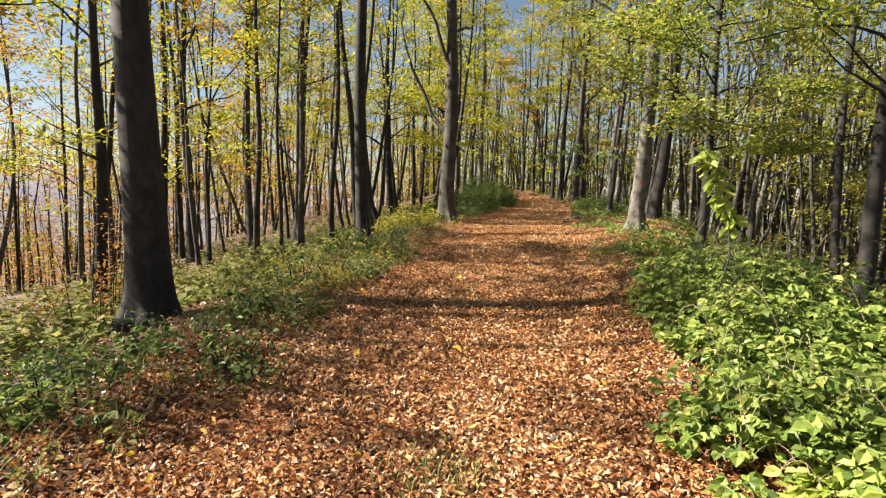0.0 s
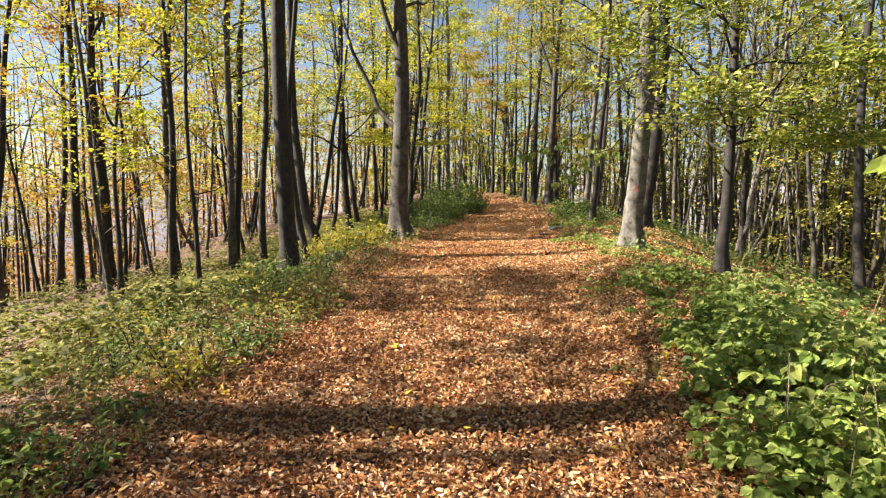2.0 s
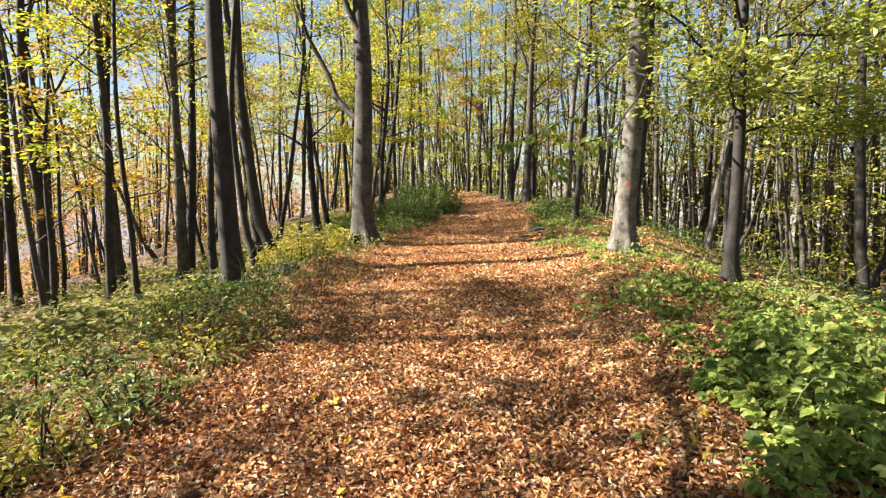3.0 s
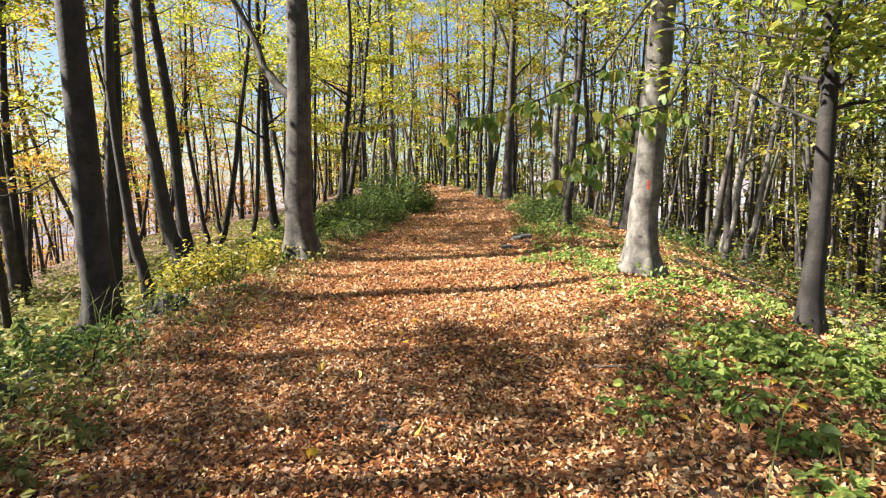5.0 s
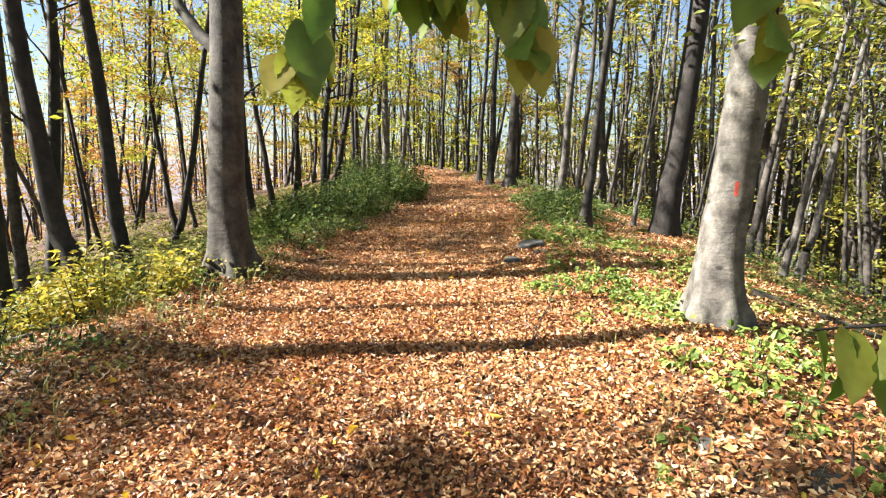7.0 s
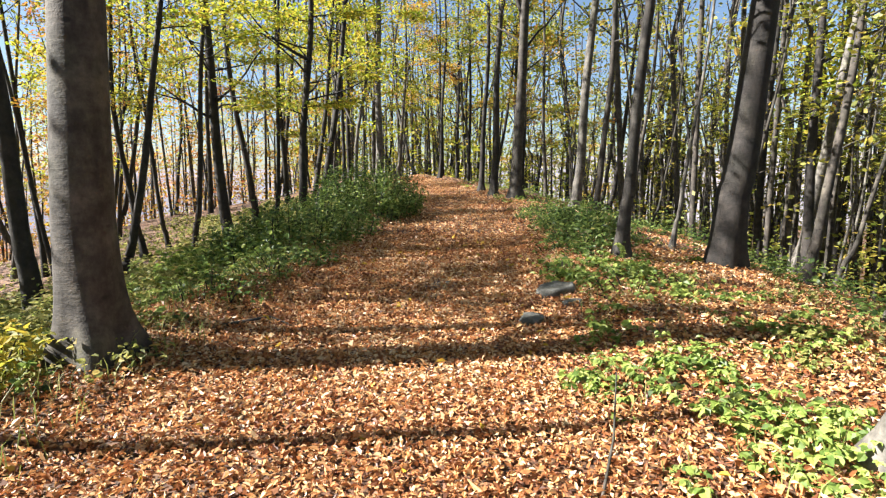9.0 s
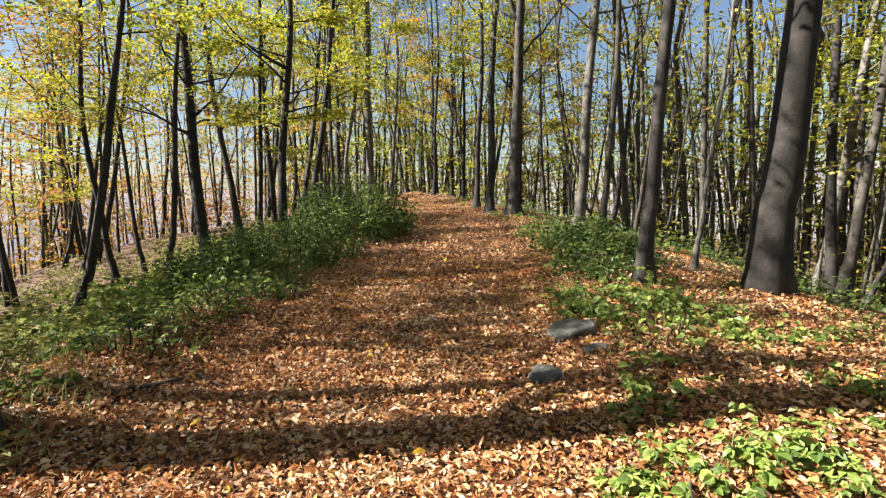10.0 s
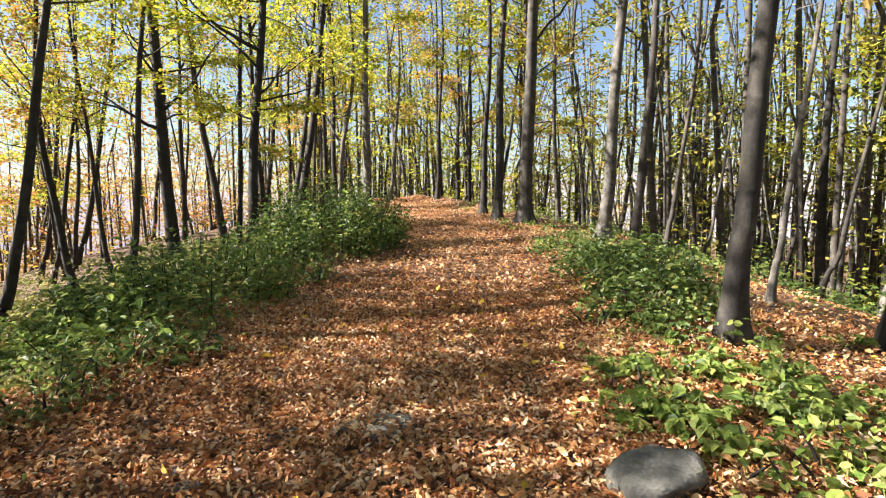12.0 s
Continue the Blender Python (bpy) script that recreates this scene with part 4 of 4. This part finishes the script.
# low plants that stand singly among the fallen leaves
for n, (x, y, wide, tall) in enumerate([(-1.95, 2.7, 0.25, 0.30), (-2.3, 3.9, 0.38, 0.34), (-2.75, 2.0, 0.40, 0.42), (-2.2, 6.4, 0.28, 0.30), (-3.2, 8.6, 0.45, 0.45), (-3.3, 6.6, 0.5, 0.5),
                                        (-3.0, 9.8, 0.45, 0.40), (-3.1, 11.3, 0.5, 0.42), (-2.5, 15.4, 0.4, 0.35), (-2.45, 16.6, 0.35, 0.36)]):
    bush(x, y, wide, wide * 1.2, tall, M_BUSH, 300 + n, "low dark green plant rooted in the leafy verge", 14, 30, 0.06)
for n, (x, y, wide, tall) in enumerate([(-2.35, 5.7, 0.32, 0.36), (-2.4, 7.5, 0.30, 0.32), (-3.9, 9.2, 0.4, 0.5), (-4.6, 7.4, 0.6, 0.6)]):
    bush(x, y, wide, wide, tall, M_YELLOW, 320 + n, "small lime-yellow plant catching the sun on the verge", 14, 30, 0.055)
for n, (x, y, wide, tall) in enumerate([(1.65, 9.0, 0.35, 0.22), (2.5, 10.4, 0.5, 0.36), (2.05, 11.5, 0.4, 0.28), (1.2, 16.6, 0.35, 0.2), (2.4, 16.2, 0.45, 0.22), (1.6, 15.8, 0.35, 0.26)]):
    bush(x, y, wide, wide * 1.1, tall, M_BRAMBLE, 340 + n, "fresh green bramble shoot among leaves on the bank", 11, 20, 0.066)
for n, (x, y, wide, tall) in enumerate([(1.45, 18.4, 0.4, 0.36), (1.7, 22.6, 0.45, 0.42), (2.7, 20.8, 0.6, 0.45)]):
    bush(x, y, wide, wide * 1.8, tall, M_BUSH, 360 + n, "dark green shrub beside the shaded track", 22, 36, 0.07)


# ---- stones ----
def stone(x, y, sx, sy, sz, seed, label, turn=0.0, sink=0.3):
    r = np.random.default_rng(seed)
    bm = bmesh.new()
    bmesh.ops.create_icosphere(bm, subdivisions=3, radius=1)
    o = Vector(r.uniform(0, 50, 3))
    for v in bm.verts:
        d = 1 + 0.32 * noise.noise(v.co * 1.1 + o) + 0.1 * noise.noise(v.co * 3.3 + o)
        v.co = Vector((max(-0.8, min(0.8, v.co.x)) * sx * d, max(-0.85, min(0.85, v.co.y)) * sy * d, max(-0.7, min(0.62, v.co.z)) * sz * d))
    me = bpy.data.meshes.new("stone")
    bm.to_mesh(me)
    bm.free()
    me.materials.append(M_ROCK)
    for p in me.polygons:
        p.use_smooth = True
    ob = new("stone", me)
    ob.matrix_basis = pose(x, y, on_ground(x, y) + sz * (0.6 - sink), 4, -6, turn)
    return tagged(ob, label, "stone", "stones by the track")


stone(1.02, 15.75, 0.24, 0.17, 0.13, 1, "weathered grey limestone boulder bedded in leaves", 20, 0.42)
stone(0.70, 14.95, 0.15, 0.12, 0.09, 2, "small grey stone at the track edge", 50, 0.42)
stone(1.12, 15.35, 0.12, 0.08, 0.06, 3, "small pale stone among nettles", 10)

for n, (x, y, sx, sy) in enumerate([(-0.32, 16.35, 0.26, 0.15), (-0.22, 15.89, 0.08, 0.06), (-0.76, 16.23, 0.08, 0.06), (-1.05, 15.7, 0.10, 0.07), (-1.2, 15.86, 0.06, 0.04), (-0.5, 15.45, 0.13, 0.09),
                                (0.1, 5.4, 0.09, 0.07), (-0.15, 4.4, 0.10, 0.07), (0.2, 3.9, 0.07, 0.05), (0.45, 2.3, 0.12, 0.08), (0.75, 1.5, 0.07, 0.05),
                                (1.9, 10.3, 0.10, 0.08), (1.5, 10.6, 0.07, 0.06), (-0.3, 8.7, 0.12, 0.08), (-0.15, 9.9, 0.09, 0.06), (0.4, 11.2, 0.06, 0.05)]):
    stone(x, y, sx, sy, 0.045, 20 + n, "flat grey stone bedded in the leafy track", 37 * n, 0.68)


def tall_sapling(x, y):
    """A thin arching stem hung with large lime leaves."""
    r = np.random.default_rng(71)
    ob = new("sapling")
    ob.matrix_basis = pose(x, y, on_ground(x, y) - 0.03)
    pts = np.array([(0, 0, 0), (0.10, 0.02, 0.4), (0.20, 0.03, 0.8), (0.17, 0.03, 1.2), (0.05, 0.0, 1.5), (-0.06, -0.03, 1.68)])
    part("stem", mesh("sapling_stem", *tube(pts, [0.009, 0.008, 0.007, 0.006, 0.004, 0.002], 6), M_BARK_PALE, True), ob)
    arm = np.array([(0.06, 0.01, 0.25), (0.25, 0.03, 0.6), (0.42, 0.02, 0.85), (0.40, 0.0, 1.05)])
    part("side_stem", mesh("sapling_side_stem", *tube(arm, [0.007, 0.006, 0.004, 0.002], 5), M_BARK_PALE, True), ob)
    n = 95
    u = r.uniform(0.52, 1.0, n)
    p = np.stack([np.interp(u, np.linspace(0, 1, 6), pts[:, k]) for k in range(3)], 1) + r.normal(0, 0.035, (n, 3))
    a = r.uniform(0, 2 * math.pi, n)
    along = np.stack([np.cos(a), np.sin(a), r.uniform(-1.2, 0.0, n)], 1)
    tagged(part("foliage", mesh("sapling_leaves", *leaves(p, along, np.array([0, 0, 1.0]) + r.normal(0, 0.4, (n, 3)), r.uniform(0.08, 0.15, n), 0.6), M_LIME_BROAD), ob, "large lime-green leaves"), kind="stuff")
    return tagged(ob, "tall thin sapling stem with drooping lime leaves", "sapling")


tall_sapling(1.72, 3.95)


def ribbed_leaf(length, width, r):
    """A broad leaf with a pointed tip whose side veins fold it into ribs."""
    rows = 17
    verts, quads = [], []
    bend = r.uniform(0.1, 0.35)
    for k in range(rows):
        u = k / (rows - 1)
        half = width / 2 * math.sin(math.pi * (0.06 + 0.92 * u) ** 0.9) ** 0.85 * (0.93 if k % 2 else 1.0) + 0.0008
        z = -bend * length * u * u + (0.03 * length if k % 2 else 0)
        for side, lift in ((-1, 0.10), (-0.5, 0.06), (0, 0), (0.5, 0.06), (1, 0.10)):
            verts.append((side * half, u * length - abs(side) * 0.05 * length, z + lift * half * 2 * (0.8 if k % 2 else 1.2)))
    for k in range(rows - 1):
        for c in range(4):
            b = 5 * k + c
            quads.append((b, b + 1, b + 6, b + 5))
    return np.array(verts), np.array(quads)


def leafy_branch(points, radii, count, size, seed, label, leafy_from, twigs=9):
    """A branch that hangs over the track, with single broad leaves on short twigs."""
    r = np.random.default_rng(seed)
    ob = new("overhanging_branch")
    o = np.array(points[0], float)
    ob.matrix_basis = pose(*o)
    pts = np.array(points, float) - o
    woods = [tube(pts, radii, 7)]
    nodes = np.linspace(0, 1, len(pts))
    shapes = [mesh("broad_leaf", *ribbed_leaf(size, size * 0.62, r), M_HAZEL, True) for _ in range(6)]
    for k in range(twigs):
        u = leafy_from + (1 - leafy_from) * (k + r.random()) / twigs
        q = np.array([np.interp(u, nodes, pts[:, c]) for c in range(3)])
        w = r.normal(0, 1, 3) * [1, 1, 0.4] + [0.1, 0, -0.35]
        w /= np.linalg.norm(w)
        tip = q + w * r.uniform(0.08, 0.2)
        woods.append(tube([q, (q + tip) / 2 + r.normal(0, 0.01, 3), tip], [0.003, 0.002, 0.001], 4))
        for _ in range(count // twigs):
            f = q + (tip - q) * r.uniform(0.2, 1.0)
            leaf = part("leaf", shapes[r.integers(6)], ob)
            leaf.matrix_basis = pose(*f, 0, 0, 180 + r.normal(0, 60)) @ pose(0, 0, 0, r.uniform(-85, -25), r.normal(0, 20), 0) @ Matrix.Scale(r.uniform(0.6, 1.15), 4)
    part("wood", mesh("branch_wood", *joined(woods), M_BARK_DARK, True), ob)
    return tagged(ob, label, "branch")


z0 = on_ground(2.28, 12.55)
leafy_branch([(2.40, 12.45, z0 + 3.4), (2.0, 11.2, 3.5), (1.5, 9.7, 2.95), (1.0, 8.8, 2.32), (0.6, 8.45, 2.10), (0.40, 8.5, 2.06), (0.14, 8.52, 2.02)],
             [0.022, 0.016, 0.011, 0.006, 0.003, 0.002, 0.001], 128, 0.074, 81, "drooping branch with broad green and yellowing leaves", 0.5, 16)
leafy_branch([(2.42, 12.5, z0 + 3.0), (2.3, 11.2, 3.2), (1.9, 9.8, 2.7), (1.35, 8.7, 2.1), (0.98, 8.3, 1.98), (0.80, 8.42, 1.86), (0.72, 8.28, 1.66)],
             [0.02, 0.015, 0.010, 0.006, 0.003, 0.002, 0.001], 128, 0.074, 82, "low leafy branch reaching down beside the track", 0.45, 16)


def blaze():
    """A painted trail mark that follows the bark."""
    r = 0.185
    z = np.linspace(1.10, 1.21, 5)
    a = np.radians(np.linspace(262, 272, 6))
    A, Z = np.meshgrid(a, z, indexing="ij")
    cx = 0.05 * Z / 1.1
    P = np.stack([cx + r * np.cos(A), r * np.sin(A), Z], -1)
    i, j = np.meshgrid(np.arange(5), np.arange(4), indexing="ij")
    k = i * 5 + j
    m, nt, out = material("red_paint")
    tc = node(nt, "ShaderNodeTexCoord").outputs["Object"]
    n1 = node(nt, "ShaderNodeTexNoise", {"Vector": tc, "Scale": 40.0, "Detail": 4.0}).outputs["Fac"]
    c = ramp(nt, n1, [(0.35, (0.30, 0.05, 0.03)), (0.6, (0.55, 0.07, 0.04))])
    b = node(nt, "ShaderNodeBsdfPrincipled", {"Base Color": c, "Roughness": 0.7})
    nt.links.new(b.outputs[0], out.inputs["Surface"])
    tree_c = [o for o in scene.objects if o.get("label", "").startswith("pale smooth beech with")][0]
    ob = part("trail_mark", mesh("trail_mark", P.reshape(-1, 3), np.stack([k, k + 5, k + 6, k + 1], -1).reshape(-1, 4), m, True), tree_c, "faded red paint mark")
    return ob


blaze()


def stick(pts, r0, label):
    o = Vector((pts[0][0], pts[0][1], on_ground(*pts[0][:2])))
    co = [(x - o.x, y - o.y, on_ground(x, y) + h - o.z) for x, y, h in pts]
    ob = new("fallen_stick", mesh("fallen_stick", *tube(co, np.linspace(r0, r0 * 0.4, len(co)), 6), M_BARK, True))
    ob.matrix_basis = Matrix.Translation(o)
    tagged(ob, label, "stick", "fallen sticks")


stick([(1.05, 9.55, 0.03), (1.25, 9.45, 0.05), (1.5, 9.35, 0.03)], 0.014, "short bare stick lying on the leaves")
stick([(0.75, 12.3, 0.03), (0.95, 12.9, 0.06), (1.1, 13.5, 0.16)], 0.009, "thin forked twig lying among leaves")
stick([(0.60, 11.9, 0.03), (0.72, 12.0, 0.06), (0.78, 12.25, 0.05)], 0.016, "gnarled dead twig on the leaves")
stick([(1.25, 3.1, 0.05), (1.6, 3.0, 0.08), (1.95, 2.8, 0.06)], 0.008, "pale dry stem fallen beside the brambles")
stick([(-2.0, 14.6, 0.03), (-1.7, 14.9, 0.06), (-1.45, 14.8, 0.03)], 0.016, "weathered stick at the foot of the verge")


stick([(4.0, 10.1, 0.06), (4.3, 11.2, 0.12), (4.55, 12.2, 0.08), (4.7, 12.8, 0.05)], 0.06, "dark rotting bough lying down the bank")
stick([(3.1, 13.6, 0.05), (3.9, 13.2, 0.06), (4.6, 12.9, 0.05)], 0.045, "fallen bough half buried in sunlit leaves")
stick([(-5.6, 5.6, 0.1), (-5.2, 5.2, 0.16), (-4.95, 4.9, 0.25)], 0.03, "dead branch leaning against a dark beech")
stick([(-4.6, 12.0, 0.04), (-3.9, 12.1, 0.08), (-3.4, 12.5, 0.05)], 0.035, "dark fallen branch along the edge of the verge")


def stump(x, y, r0, tall, seed, label):
    """The broken foot of a rotten tree: a bark shell with ragged top, roots and a hollow heart."""
    r = np.random.default_rng(seed)
    ob = new("tree_stump")
    ob.matrix_basis = pose(x, y, on_ground(x, y) - 0.06)
    sides = 18
    a = np.linspace(0, 2 * math.pi, sides, endpoint=False)
    rim = tall * (0.75 + 0.25 * np.sin(2 * a + r.uniform(0, 6)) + r.uniform(-0.18, 0.18, sides))
    rings = []
    for u, w in ((0.0, 1.75), (0.18, 1.35), (0.45, 1.08), (0.8, 0.98), (1.0, 0.9), (0.92, 0.68), (0.6, 0.5)):
        k = w * r0 * (1 + 0.14 * np.sin(5 * a + 1) * (1.4 - u) + r.normal(0, 0.03, sides))
        rings.append(np.stack([k * np.cos(a), k * np.sin(a), rim * u], 1))
    n = len(rings)
    i, j = np.meshgrid(np.arange(n - 1), np.arange(sides), indexing="ij")
    jn = (j + 1) % sides
    quads = np.stack([i * sides + j, i * sides + jn, (i + 1) * sides + jn, (i + 1) * sides + j], -1).reshape(-1, 4)
    part("bark_shell", mesh("stump_shell", np.concatenate(rings), quads, M_BARK), ob)
    heart = np.stack([rings[-1][:, 0] * 1.03, rings[-1][:, 1] * 1.03, rings[-1][:, 2].min() + 0 * a], 1)
    heart = np.concatenate([heart, heart * [0.5, 0.5, 0.85], [[0, 0, heart[0, 2] * 0.8]]])
    j = np.arange(sides)
    q = np.concatenate([np.stack([j, (j + 1) % sides, (j + 1) % sides + sides, j + sides], 1),
                        np.stack([j[::2] + sides, (j[::2] + 1) % sides + sides, (j[::2] + 2) % sides + sides, 0 * j[::2] + 2 * sides], 1)])
    part("rotten_heart", mesh("stump_heart", heart, q, M_CANE), ob, "crumbling brown wood")
    return tagged(ob, label, "stump")


stump(-3.05, 9.05, 0.17, 0.26, 5, "small dark rotten stump among the verge plants")
# Stands for a dark earth mound; reuses the stump's shape.
stump(-3.05, 11.05, 0.22, 0.24, 6, "dark overgrown earth mound at the track's edge, built as a stump")


def grass(name, label, count, where, tall, seed):
    """Thin bending blades."""
    r = np.random.default_rng(seed)
    x, y = where(r, count)
    a, hgt = r.uniform(0, 2 * math.pi, count), tall * r.uniform(0.5, 1.2, count)
    b = np.stack([x, y, height(x, y)], 1)
    lean = np.stack([np.cos(a), np.sin(a), np.zeros(count)], 1) * hgt[:, None] * 0.5
    side = np.stack([-np.sin(a), np.cos(a), np.zeros(count)], 1) * 0.003
    up = np.array([0, 0, 1.0]) * hgt[:, None]
    m = b + lean * 0.3 + up * 0.6
    t = b + lean + up * 0.9
    v = np.stack([b - side, b + side, m + side, m - side, t + side * 0.2, t - side * 0.2], 1).reshape(-1, 3)
    k = np.arange(count)[:, None] * 6
    q = np.concatenate([k + [0, 1, 2, 3], k + [3, 2, 4, 5]], 1).reshape(-1, 4)
    tagged(new(name, mesh(name, v, q, M_GRASS)), label, "grass", kind="stuff")


grass("grass", "small tuft of dry grass on the track", 260, lambda r, n: (-0.1 + r.normal(0, 0.16, n), 1.75 + r.normal(0, 0.16, n)), 0.10, 91)
grass("grass", "sparse dry grass blades along the verge", 4200, lambda r, n: ((lambda yy: (track_x(yy) - 1.5 - r.gamma(1.5, 0.7, n), yy))(r.uniform(1, 26, n))), 0.22, 92)
grass("grass", "sparse grass blades along the bank", 1200, lambda r, n: ((lambda yy: (track_x(yy) + 1.5 + r.gamma(1.5, 0.5, n), yy))(r.uniform(4, 26, n))), 0.18, 93)
grass("dry_stalks", "tall pale dry grass stalks on the verge", 46, lambda r, n: (-3.4 + r.normal(0, 0.5, n), 9.6 + r.normal(0, 0.7, n)), 0.62, 94)
grass("dry_stalks", "thin straw-coloured stalks above the brambles", 40, lambda r, n: (2.6 + r.normal(0, 0.5, n), 5.6 + r.normal(0, 1.2, n)), 0.9, 95)
